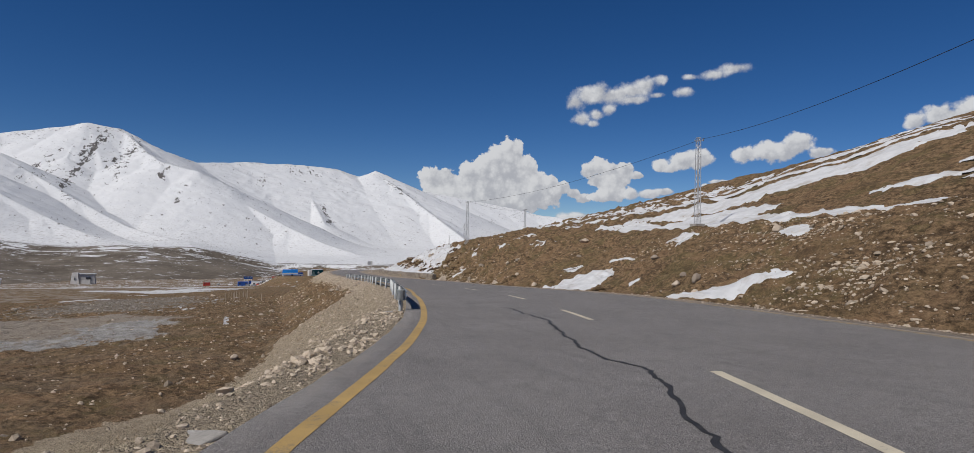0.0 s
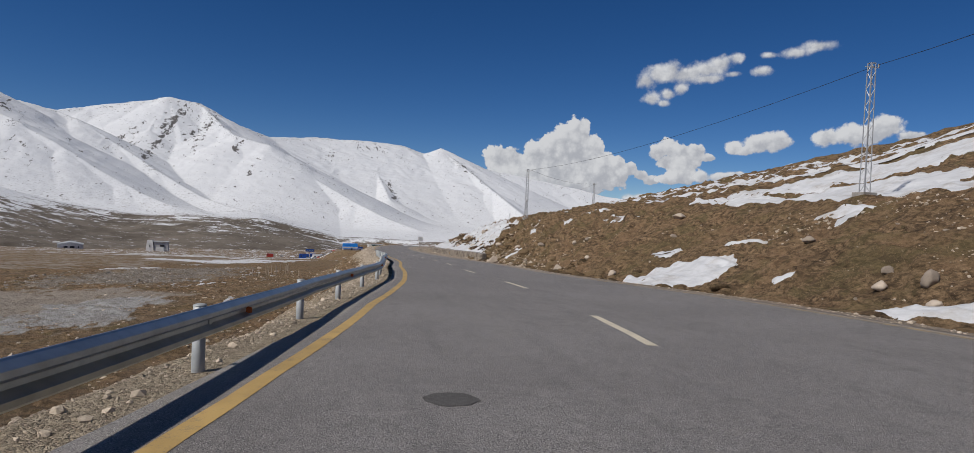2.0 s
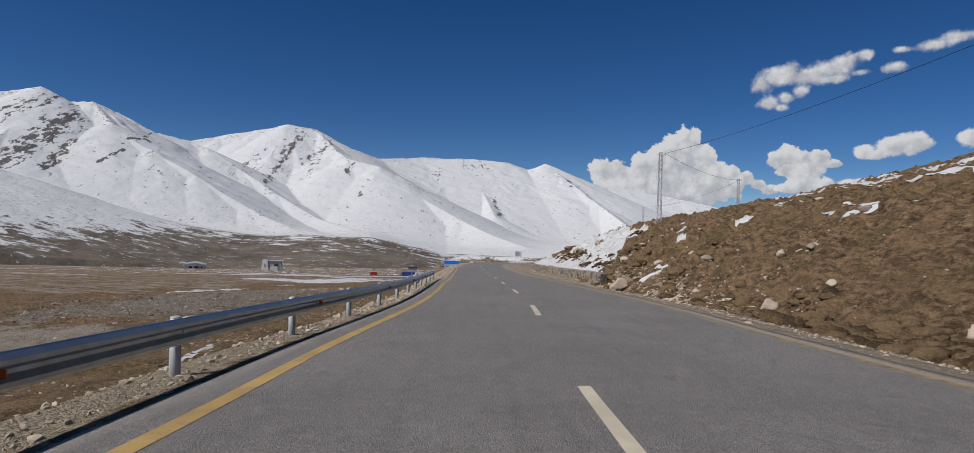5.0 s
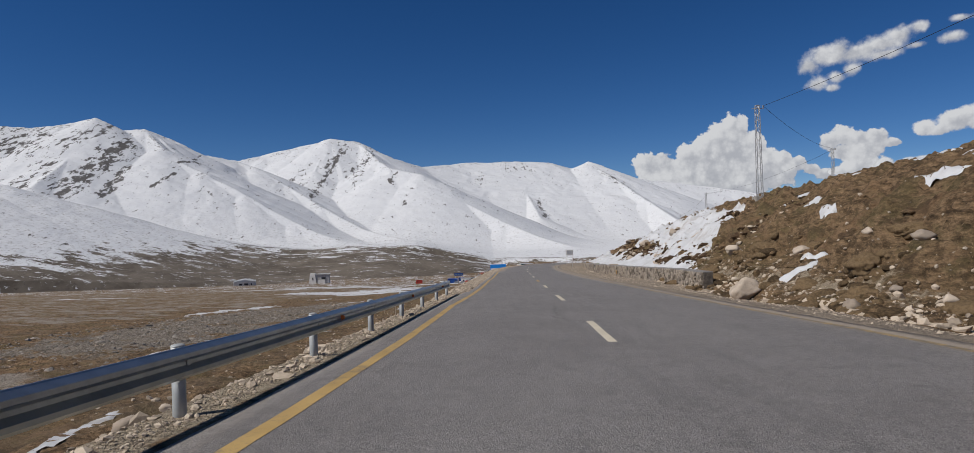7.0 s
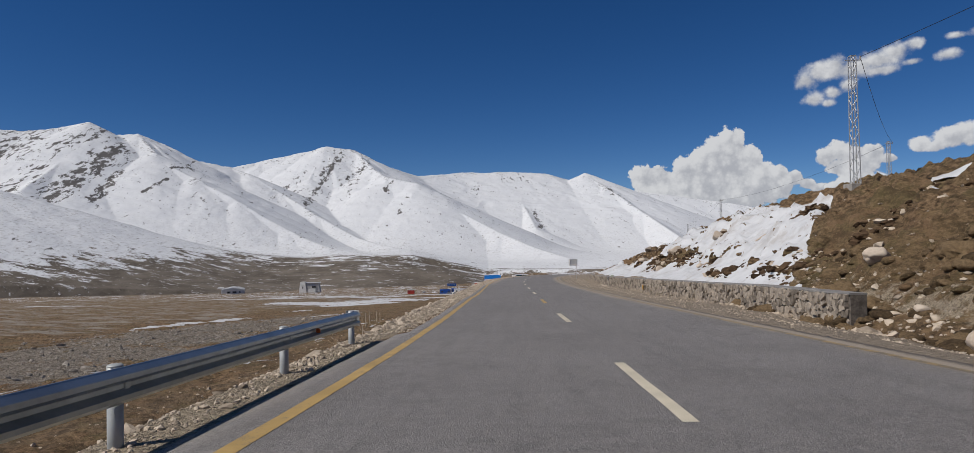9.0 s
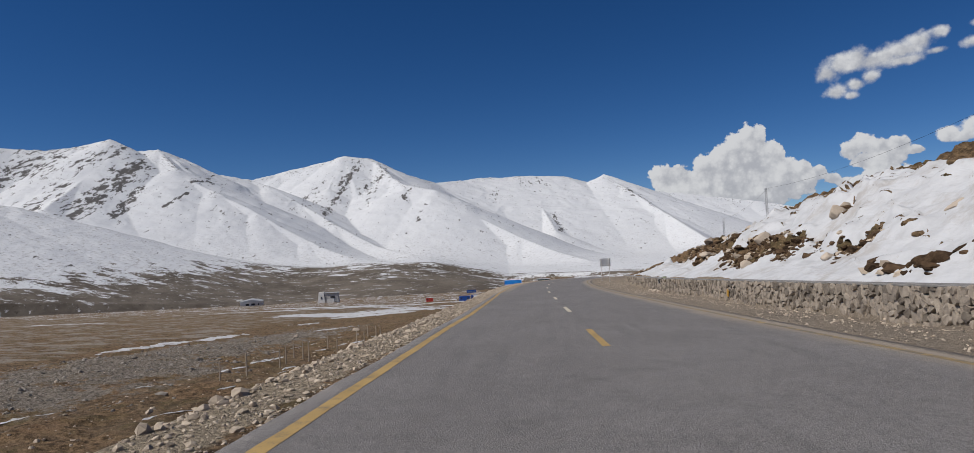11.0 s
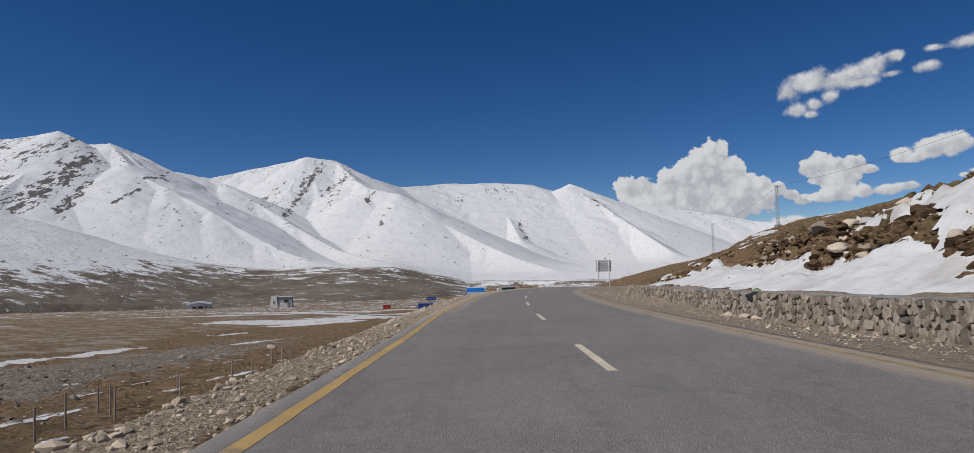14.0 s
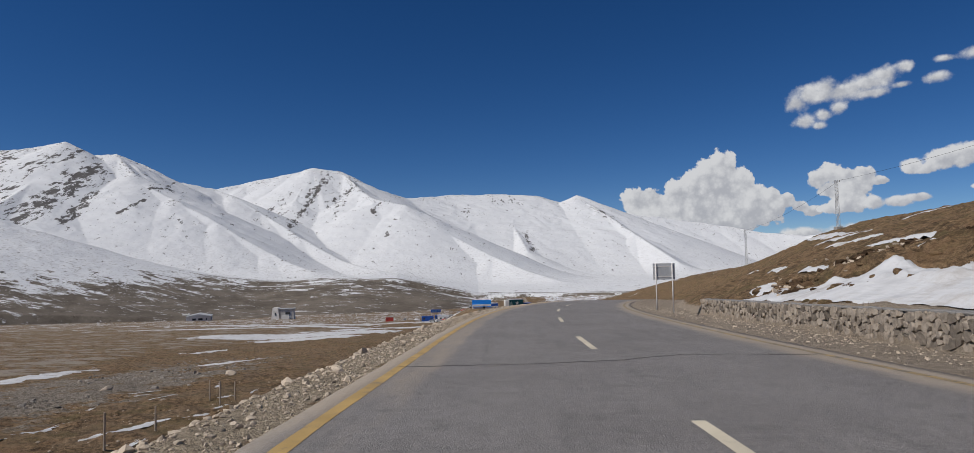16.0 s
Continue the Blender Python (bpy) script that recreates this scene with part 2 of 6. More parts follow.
def ground_material():
    n = Nodes("ground_cover")
    big, mid, fine = n.noise(0.12), n.noise(0.9), n.noise(7, 8, 0.7)
    tuft = n.noise(2.2, 8, 0.72, stretch=(1, 1, 2.2))
    fibre = n.noise(14, 5, 0.7, stretch=(1.0, 0.55, 1.8))
    grass = n.mix(n.step(tuft, 0.34, 0.66), (0.05, 0.034, 0.02), (0.37, 0.247, 0.143))
    grass = n.mix(n.math("MULTIPLY", n.step(big, 0.47, 0.64), 0.5), grass, n.mix(tuft, (0.075, 0.052, 0.027), (0.28, 0.198, 0.105)))
    grass = n.mix(n.math("MULTIPLY", n.step(n.noise(0.33, 7, 0.65), 0.50, 0.62), 0.65), grass, n.mix(fine, (0.17, 0.102, 0.057), (0.37, 0.238, 0.138)))
    grass = n.mix(n.math("MULTIPLY", n.step(n.noise(0.28, 7, 0.7), 0.51, 0.60), 0.55), grass, n.mix(fine, (0.085, 0.072, 0.032), (0.20, 0.165, 0.08)))
    grass = n.mix(n.math("MULTIPLY", n.step(fibre, 0.44, 0.66), 0.58), grass, (0.036, 0.025, 0.016))
    grass = n.mix(n.math("MULTIPLY", n.step(fibre, 0.58, 0.74), 0.75), grass, (0.43, 0.32, 0.205))
    # dark soil spots, widened to put shading contrast into the turf colour
    soil_shade = n.noise(0.75, 9, 0.75, stretch=(1.3, 0.7, 1.3))
    grass = n.mix(n.math("MULTIPLY", n.step(soil_shade, 0.51, 0.60), 0.55), grass, n.mix(fine, (0.03, 0.021, 0.014), (0.10, 0.068, 0.043)))
    grass = n.mix(n.math("MULTIPLY", n.step(soil_shade, 0.44, 0.36), 0.55), grass, n.mix(tuft, (0.13, 0.095, 0.05), (0.36, 0.24, 0.13)))
    grass = n.mix(n.math("MULTIPLY", n.attr("drab"), n.step(n.noise(0.22, 8, 0.7), 0.4, 0.62)), grass, n.mix(fine, (0.11, 0.083, 0.058), (0.27, 0.215, 0.16)))
    pebble, peb2 = n.cells(7), n.cells(21)
    tint = n.node("ShaderNodeSeparateColor", {0: n.node("ShaderNodeTexVoronoi", {"Vector": n.geo, "Scale": 21.0, "Detail": 1.0}).outputs[1]}).outputs[0]
    rim = n.cells(21, feature="DISTANCE_TO_EDGE")
    stone = n.mix(tint, (0.18, 0.144, 0.10), (0.48, 0.395, 0.285))
    stone = n.mix(n.math("MULTIPLY", n.step(n.noise(26, 8, 0.8), 0.46, 0.62), 0.55), stone, (0.47, 0.395, 0.30))
    stone = n.mix(n.math("MULTIPLY", n.step(n.noise(17, 8, 0.8), 0.52, 0.62), 0.8), stone, (0.12, 0.096, 0.072))
    stone = n.mix(n.math("MULTIPLY", n.step(mid, 0.5, 0.72), 0.35), stone, (0.30, 0.24, 0.185))
    g = n.math("ADD", n.attr("gravel"), n.math("MULTIPLY", n.math("SUBTRACT", n.noise(1.7, 8, 0.7), 0.5), 1.3))
    col = n.mix(n.step(g, 0.38, 0.58), grass, stone)
    soil = n.math("ADD", n.attr("dirt"), n.math("MULTIPLY", n.math("SUBTRACT", n.noise(0.8, 8, 0.7), 0.5), 0.8))
    earth = n.mix(n.step(fine, 0.35, 0.7), (0.27, 0.22, 0.168), (0.40, 0.335, 0.262))
    earth = n.mix(n.step(n.cells(16), 0.22, 0.08), earth, (0.42, 0.37, 0.31))
    earth = n.mix(n.math("MULTIPLY", n.step(mid, 0.5, 0.7), 0.5), earth, (0.23, 0.185, 0.14))
    col = n.mix(n.step(soil, 0.4, 0.65), col, earth)
    grit = n.math("ADD", n.attr("shingle"), n.math("MULTIPLY", n.math("SUBTRACT", n.noise(0.22, 9, 0.75), 0.5), 2.6))
    big_tint = n.node("ShaderNodeSeparateColor", {0: n.node("ShaderNodeTexVoronoi", {"Vector": n.geo, "Scale": 5.0, "Detail": 1.0}).outputs[1]}).outputs[0]
    shingle = n.mix(big_tint, (0.085, 0.073, 0.06), (0.29, 0.25, 0.205))
    shingle = n.mix(n.math("MULTIPLY", n.step(n.cells(5.0, feature="DISTANCE_TO_EDGE"), 0.12, 0.0), 0.45), shingle, (0.06, 0.052, 0.044))
    col = n.mix(n.step(grit, 0.42, 0.66), col, shingle)
    silt = n.math("ADD", n.attr("silt"), n.math("MULTIPLY", n.math("SUBTRACT", n.noise(0.16, 8, 0.68, stretch=(0.6, 1.4, 1)), 0.5), 1.5))
    mud = n.mix(n.step(fine, 0.4, 0.7), (0.25, 0.215, 0.175), (0.36, 0.315, 0.265))
    mud = n.mix(n.math("MULTIPLY", n.step(n.noise(0.5, 8, 0.7), 0.52, 0.66), 0.8), mud, (0.16, 0.115, 0.075))
    frozen = n.math("ADD", n.attr("ice"), n.math("MULTIPLY", n.math("SUBTRACT", n.noise(0.3, 9, 0.7, stretch=(1.6, 0.7, 1)), 0.5), 1.6))
    col = n.mix(n.step(silt, 0.45, 0.62), col, mud)
    col = n.mix(n.math("MULTIPLY", n.step(frozen, 0.45, 0.62), 0.9), col, n.mix(n.step(n.noise(0.9, 7, 0.7), 0.4, 0.66), (0.37, 0.365, 0.355), (0.25, 0.235, 0.215)))
    pale = n.math("ADD", n.attr("snow"), n.math("MULTIPLY", n.math("SUBTRACT", n.noise(0.05, 10, 0.7, stretch=(1.0, 2.6, 1)), 0.5), 2.4))
    col = n.mix(n.step(pale, 0.66, 0.72), col, (0.72, 0.735, 0.76))
    h = n.math("ADD", n.math("MULTIPLY", tuft, 1.2), n.math("MULTIPLY", fibre, 0.35))
    h = n.math("ADD", h, n.math("MULTIPLY", n.step(rim, 0.0, 0.25), n.math("MULTIPLY", n.step(g, 0.3, 0.6), 0.08)))
    return n.done(col, 0.95, 0, h, 0.2, 1.0, spec=0.1)


def mountain_material():
    n = Nodes("mountain_snow_and_rock")
    slope = n.node("ShaderNodeSeparateXYZ", {0: n.tree.nodes.new("ShaderNodeNewGeometry").outputs["Normal"]}).outputs[2]
    mid, fine = n.noise(0.022, 8, 0.65), n.noise(0.12, 10, 0.75)
    crag = n.attr("crag")
    # outcrops break through along the crags and the ridge edges; scattered specks elsewhere
    lie = n.geo
    for turn, scale in (((0, 0, radians(-30)), (1, 1, 1)), ((0, radians(42), 0), (1, 1, 1)), ((0, 0, 0), (0.5, 0.25, 1.1))):
        lie = n.node("ShaderNodeMapping", {0: lie, 2: turn, 3: scale}).outputs[0]
    rib = n.noise(0.075, 9, 0.7, vector=lie)
    is_rock = n.step(n.math("ADD", rib, n.math("MULTIPLY", crag, 0.16)), 0.632, 0.648)
    speck = n.math("ADD", n.noise(0.10, 9, 0.75), n.math("MULTIPLY", n.math("SUBTRACT", n.noise(0.006, 5), 0.5), 0.35))
    speck = n.math("ADD", speck, n.math("MULTIPLY", n.math("SUBTRACT", 0.93, slope), 0.30))
    speck = n.math("ADD", speck, n.math("MULTIPLY", n.attr("spine"), 0.05))
    is_rock = n.math("MAXIMUM", is_rock, n.math("MULTIPLY", n.step(speck, 0.648, 0.67), 0.9))
    rock = n.mix(fine, (0.06, 0.058, 0.058), (0.20, 0.187, 0.178))
    snow = n.mix(n.step(mid, 0.3, 0.8), (0.70, 0.71, 0.72), (0.65, 0.662, 0.68))
    snow = n.mix(n.math("MULTIPLY", n.step(fine, 0.52, 0.70), 0.16), snow, (0.46, 0.47, 0.495))
    stipple = n.math("MULTIPLY", n.step(n.noise(0.17, 7, 0.75, stretch=(1, 1, 2.2)), 0.53, 0.62), n.math("MAXIMUM", n.attr("near"), n.step(n.attr("bare"), -0.08, 0.15)))
    snow = n.mix(n.math("MULTIPLY", stipple, 0.62), snow, (0.27, 0.25, 0.235))
    col = n.mix(is_rock, snow, rock)
    # the snow thins out to bare brown scree on the lower slopes
    patchy = n.math("SUBTRACT", n.noise(0.026, 12, 0.78, stretch=(0.6, 1.6, 2.6)), 0.5)
    line = n.math("ADD", n.attr("bare"), n.math("MULTIPLY", patchy, 2.6))
    brown = n.mix(n.step(mid, 0.35, 0.65), (0.115, 0.097, 0.078), (0.185, 0.158, 0.13))
    brown = n.mix(n.math("MULTIPLY", n.step(fine, 0.5, 0.75), 0.6), brown, (0.07, 0.057, 0.046))
    streak = n.step(n.noise(0.06, 12, 0.8, stretch=(0.5, 1.8, 2.4)), 0.585, 0.605)
    brown = n.mix(n.math("MULTIPLY", streak, 0.9), brown, (0.70, 0.71, 0.73))
    grain = n.noise(0.22, 8, 0.8)
    brown = n.mix(n.math("MULTIPLY", n.step(grain, 0.55, 0.66), 0.6), brown, (0.035, 0.029, 0.022))
    brown = n.mix(n.math("MULTIPLY", n.step(grain, 0.40, 0.33), 0.6), brown, (0.30, 0.27, 0.235))
    col = n.mix(n.step(line, 0.46, 0.52), col, brown)
    h = n.math("ADD", mid, n.math("MULTIPLY", fine, 0.3))
    return n.done(col, 0.85, 0, h, 5.0, 0.5, spec=0.08)


def asphalt_material():
    n = Nodes("asphalt")
    big, mid, fine, grain = n.noise(0.35, 5), n.noise(2.4, 6), n.noise(85, 3, 0.7), n.noise(28, 5, 0.75)
    lengthwise = n.noise(1.3, 5, 0.6, stretch=(2.2, 0.12, 1))
    col = n.mix(n.step(big, 0.3, 0.7), (0.235, 0.217, 0.205), (0.285, 0.266, 0.252))
    col = n.mix(n.math("MULTIPLY", n.step(lengthwise, 0.5, 0.72), 0.5), col, (0.17, 0.16, 0.152))
    chips = n.cells(52)
    col = n.mix(n.math("MULTIPLY", n.step(fine, 0.46, 0.60), 0.85), col, (0.062, 0.058, 0.055))
    col = n.mix(n.math("MULTIPLY", n.step(grain, 0.5, 0.66), 0.6), col, (0.09, 0.084, 0.08))
    col = n.mix(n.math("MULTIPLY", n.step(chips, 0.26, 0.12), 0.85), col, (0.50, 0.47, 0.44))
    col = n.mix(n.math("MULTIPLY", n.step(mid, 0.56, 0.7), 0.35), col, (0.12, 0.113, 0.108))
    blotch = n.noise(7, 7, 0.8)
    col = n.mix(n.math("MULTIPLY", n.step(blotch, 0.54, 0.64), 0.3), col, (0.37, 0.345, 0.32))
    col = n.mix(n.math("MULTIPLY", n.step(blotch, 0.45, 0.36), 0.25), col, (0.085, 0.08, 0.076))
    dust = n.math("ADD", n.attr("dust"), n.math("MULTIPLY", n.math("SUBTRACT", n.noise(1.1, 8, 0.7, stretch=(1.5, 0.35, 1)), 0.5), 0.9))
    col = n.mix(n.math("MULTIPLY", n.step(dust, 0.3, 0.85), 0.92), col, n.mix(n.noise(20, 5, 0.75), (0.25, 0.205, 0.158), (0.46, 0.39, 0.31)))
    return n.done(col, n.math("MULTIPLY_ADD", mid, 0.2, 0.62), 0, n.math("ADD", n.math("ADD", fine, grain), n.math("MULTIPLY", chips, 0.6)), 0.008, 1.0, spec=0.3)


def paint_material(name, c, worn):
    n = Nodes(name)
    a = n.noise(3.0, 8, 0.7)
    b = n.noise(60, 4, 0.7)
    wear = n.step(n.math("ADD", n.math("MULTIPLY", a, 0.8), n.math("MULTIPLY", b, 0.5)), worn, worn + 0.16)
    col = n.mix(n.step(n.noise(1.2), 0.3, 0.7), c, tuple(v * 0.78 for v in c))
    col = n.mix(n.math("MULTIPLY", wear, 0.8), col, (0.14, 0.13, 0.12))
    return n.done(col, 0.7, 0, b, 0.003, 0.7)


def snow_material():
    n = Nodes("old_snow")
    a, b = n.noise(0.8), n.noise(9, 8, 0.7)
    ripples = n.noise(1.6, 6, 0.6, stretch=(2.6, 0.8, 1))
    col = n.mix(n.step(a, 0.35, 0.75), (0.60, 0.605, 0.615), (0.49, 0.495, 0.505))
    col = n.mix(n.math("MULTIPLY", n.step(ripples, 0.58, 0.74), 0.45), col, (0.42, 0.40, 0.38))
    col = n.mix(n.math("MULTIPLY", n.step(b, 0.60, 0.74), 0.35), col, (0.34, 0.30, 0.26))
    col = n.mix(n.math("MULTIPLY", n.step(n.noise(0.35, 8, 0.7), 0.50, 0.66), 0.6), col, (0.37, 0.335, 0.30))
    return n.done(col, 0.8, 0, n.math("ADD", ripples, n.math("MULTIPLY", b, 0.25)), 0.10, 0.7, spec=0.15)


def steel_material(name, c, rough, metal):
    n = Nodes(name)
    a, b = n.noise(4), n.noise(40, 5)
    col = n.mix(n.step(a, 0.35, 0.7), c, tuple(0.78 * v for v in c))
    col = n.mix(n.math("MULTIPLY", n.step(n.noise(2.2, 8, 0.75), 0.6, 0.75), 0.5), col, (0.30, 0.26, 0.21))
    return n.done(col, n.math("MULTIPLY_ADD", b, 0.2, rough), metal, a, 0.002, 0.4, spec=0.5)


M_GROUND = ground_material()
M_MOUNTAIN = mountain_material()
M_ASPHALT = asphalt_material()
M_YELLOW = paint_material("yellow_road_paint", (0.50, 0.335, 0.125), 0.67)
M_YELLOW_DUSTY = paint_material("dusty_yellow_road_paint", (0.42, 0.30, 0.13), 0.56)
M_WHITE = paint_material("cream_road_paint", (0.66, 0.59, 0.45), 0.76)
M_SNOW = snow_material()
M_STEEL = steel_material("galvanised_steel", (0.42, 0.455, 0.46), 0.26, 0.85)
M_POST = steel_material("galvanised_post", (0.46, 0.48, 0.48), 0.5, 0.3)
M_MAST = steel_material("galvanised_mast_steel", (0.50, 0.51, 0.52), 0.5, 0.4)
M_BOULDER = plain("granite_boulder", (0.34, 0.275, 0.215), (0.50, 0.42, 0.335), 1.6, 0.9, dist=0.04, rand="object")
M_STONE = plain("broken_stone", (0.35, 0.285, 0.215), (0.54, 0.45, 0.35), 5, 0.9, dist=0.02, rand="island")
M_SHINGLE = plain("grey_river_stone", (0.13, 0.115, 0.10), (0.33, 0.295, 0.255), 5, 0.9, dist=0.02, rand="island")
M_TUSSOCK = plain("dry_tussock", (0.045, 0.032, 0.02), (0.19, 0.132, 0.075), 11, 0.95, dist=0.07, rand="island", spec=0.08)
M_SOIL = plain("dark_wet_soil", (0.03, 0.019, 0.012), (0.115, 0.074, 0.044), 4, 0.95, dist=0.08, rand="island", spec=0.08)
M_MASONRY = plain("rubble_masonry", (0.165, 0.138, 0.112), (0.37, 0.315, 0.255), 7, 0.9, dist=0.05, rand="object")
M_MASONRY_REST = plain("rubble_masonry_joined", (0.165, 0.138, 0.112), (0.37, 0.315, 0.255), 7, 0.9, dist=0.05, rand="island")
M_MORTAR = plain("lime_mortar", (0.085, 0.072, 0.06), (0.18, 0.155, 0.13), 6, 0.95, dist=0.03)
M_COPING = plain("cement_coping", (0.20, 0.19, 0.18), (0.27, 0.26, 0.245), 2, 0.9, dist=0.015)
M_CONCRETE = plain("concrete", (0.28, 0.26, 0.235), (0.38, 0.36, 0.33), 2.4, 0.9, dist=0.02)
M_TAR = plain("crack_tar", (0.026, 0.025, 0.025), (0.05, 0.048, 0.046), 6, 0.6)
M_SEAM = plain("dark_crack", (0.035, 0.033, 0.031), (0.055, 0.05, 0.047), 6, 0.9)
M_PATCH = plain("tar_patch", (0.075, 0.07, 0.066), (0.11, 0.104, 0.098), 20, 0.85)
M_ORANGE = plain("orange_reflector", (0.55, 0.12, 0.03), (0.62, 0.17, 0.04), 12, 0.35)
M_OCHRE = plain("ochre_paint", (0.40, 0.22, 0.04), (0.55, 0.32, 0.06), 14, 0.8)
M_WOOD = plain("grey_fence_post", (0.34, 0.285, 0.225), (0.46, 0.39, 0.31), 8, 0.9)
M_WIRE = plain("black_cable", (0.012, 0.012, 0.013), (0.02, 0.02, 0.02), 3, 0.6)
M_BLUE = plain("blue_tarpaulin", (0.018, 0.25, 0.70), (0.025, 0.31, 0.82), 1.5, 0.55, dist=0.05)
M_BLUE_DARK = plain("blue_painted_steel", (0.012, 0.06, 0.27), (0.018, 0.085, 0.33), 0.6, 0.5)
M_GREEN = plain("dark_green_sheet", (0.004, 0.05, 0.065), (0.006, 0.07, 0.085), 0.7, 0.6)
M_TEAL = plain("faded_teal_canvas", (0.22, 0.33, 0.33), (0.30, 0.41, 0.40), 0.7, 0.7)
M_WALL = plain("whitewashed_wall", (0.60, 0.585, 0.55), (0.74, 0.72, 0.69), 0.25, 0.85)
M_GATE = plain("grey_cut_stone", (0.40, 0.385, 0.365), (0.52, 0.50, 0.48), 0.2, 0.85)
M_DARK = plain("dark_opening", (0.03, 0.03, 0.033), (0.05, 0.05, 0.055), 1.0, 0.5)
M_ROOF = plain("grey_sheet_roof", (0.42, 0.43, 0.44), (0.55, 0.56, 0.57), 0.3, 0.5)
M_RED = plain("red_paint", (0.33, 0.035, 0.025), (0.40, 0.05, 0.035), 0.8, 0.4)
M_CARWHITE = plain("white_car_paint", (0.70, 0.70, 0.70), (0.78, 0.78, 0.78), 0.5, 0.3)
M_CARGREY = plain("grey_car_paint", (0.16, 0.165, 0.175), (0.22, 0.225, 0.235), 0.5, 0.3)
M_SIGNBACK = plain("unpainted_sign_back", (0.45, 0.46, 0.47), (0.55, 0.56, 0.57), 2, 0.5, 0.3)
M_SIGNPOLE = plain("pale_sign_pole", (0.60, 0.57, 0.54), (0.68, 0.66, 0.63), 3, 0.6)
M_RUBBER = plain("black_rubber", (0.018, 0.018, 0.018), (0.03, 0.03, 0.03), 5, 0.8)


# ---- mesh helpers ----
def mesh_object(name, verts, faces, material, parent=None, smooth=False, label=""):
    me = bpy.data.meshes.new(name)
    me.from_pydata([tuple(map(float, v)) for v in verts], [], faces)
    me.materials.append(material)
    if smooth:
        me.polygons.foreach_set("use_smooth", [True] * len(me.polygons))
    me.update()
    ob = new(name, me)
    if parent:
        ob.parent = parent
    if label:
        tagged(ob, label)
    return ob


def part(name, bm, material, parent=None, label="", smooth=False):
    me = bpy.data.meshes.new(name)
    bm.normal_update()
    bm.to_mesh(me)
    bm.free()
    me.materials.append(material)
    if smooth:
        me.polygons.foreach_set("use_smooth", [True] * len(me.polygons))
    ob = new(name, me)
    if parent:
        ob.parent = parent
    if label:
        tagged(ob, label)
    return ob


def thing(name, label, category, group="", at=None, kind=""):
    ob = new(name)
    if at is not None:
        ob.matrix_world = at
    return tagged(ob, label, category, group, kind)


def add_box(bm, centre, size, turn=None, bevel=0.0):
    m = Matrix.LocRotScale(centre, turn or Euler((0, 0, 0)), size)
    geo = bmesh.ops.create_cube(bm, size=1.0, matrix=m)
    if bevel:
        edges = list({e for v in geo["verts"] for e in v.link_edges})
        bmesh.ops.bevel(bm, geom=edges, offset=bevel, segments=2, affect="EDGES", profile=0.5)
    return bm


def add_rod(bm, a, b, r, sides=8):
    a, b = Vector(a), Vector(b)
    q = (b - a).to_track_quat("Z", "Y")
    m = Matrix.Translation((a + b) / 2) @ q.to_matrix().to_4x4()
    bmesh.ops.create_cone(bm, cap_ends=True, segments=sides, radius1=r, radius2=r, depth=(b - a).length, matrix=m)
    return bm


def grid_faces(rows, cols):
    i = np.arange(rows - 1)[:, None] * cols + np.arange(cols - 1)[None]
    return np.stack([i, i + 1, i + cols + 1, i + cols], -1).reshape(-1, 4)


def sheet(name, X, Y, Z, material, attrs=None, smooth=True):
    rows, cols = X.shape
    me = bpy.data.meshes.new(name)
    me.from_pydata(np.stack([X, Y, Z], -1).reshape(-1, 3).tolist(), [], grid_faces(rows, cols).tolist())
    me.materials.append(material)
    if smooth:
        me.polygons.foreach_set("use_smooth", [True] * len(me.polygons))
    for key, value in (attrs or {}).items():
        me.attributes.new(key, "FLOAT", "POINT").data.foreach_set("value", np.asarray(value, np.float32).ravel())
    return new(name, me)


# ---- ground: one sheet from the road's edge to the horizon ----
def spread(*runs):
    out = []
    for a, b, n in runs:
        out.append(np.linspace(a, b, n, endpoint=False))
    return np.concatenate(out + [np.array([runs[-1][1]])])


U = spread((-4500, -1200, 18), (-1200, -260, 60), (-260, -60, 110), (-60, -14, 130), (-14, -4.6, 60), (-4.6, 4.6, 12), (4.6, 9, 26), (9, 24, 90), (24, 60, 70), (60, 300, 50), (300, 4500, 22))
Yr = spread((-4500, -400, 14), (-400, -135, 28), (-135, -108, 60), (-108, 90, 640), (90, 200, 150), (200, 460, 110), (460, 1300, 90), (1300, 4600, 20))
UU, YY = np.meshgrid(U, Yr)
bend = np.exp(-np.clip(np.abs(UU) - 40, 0, None) / 60)
XX = UU + road_x(np.clip(YY, -140, 200)) * bend
ZZ = land(XX, YY)
uu = XX - road_x(np.clip(YY, -140, 200))
rise = ZZ - road_z(YY)
bank = np.clip((-uu - 4.0) / 0.5, 0, 1) * np.clip((ZZ - valley(XX, YY) + np.interp(YY, (-62, -50), (1.3, 0)) + 0.6 * fbm(XX / 1.5, YY / 2.5, 3, 77)) / 1.4, 0, 1) * np.clip((240 - YY) / 60, 0, 1)
bank = bank * np.clip((uu - left_edge(YY) + bank_width(YY) + 0.9 * fbm(XX / 1.3, YY / 2.1, 3, 78)) / 0.7, 0, 1)
verge = np.clip((uu - right_edge(YY) - 0.2) / 0.4, 0, 1) * np.clip((np.where(YY > -9, 10.2, 8.7) - uu) / 1.2, 0, 1)
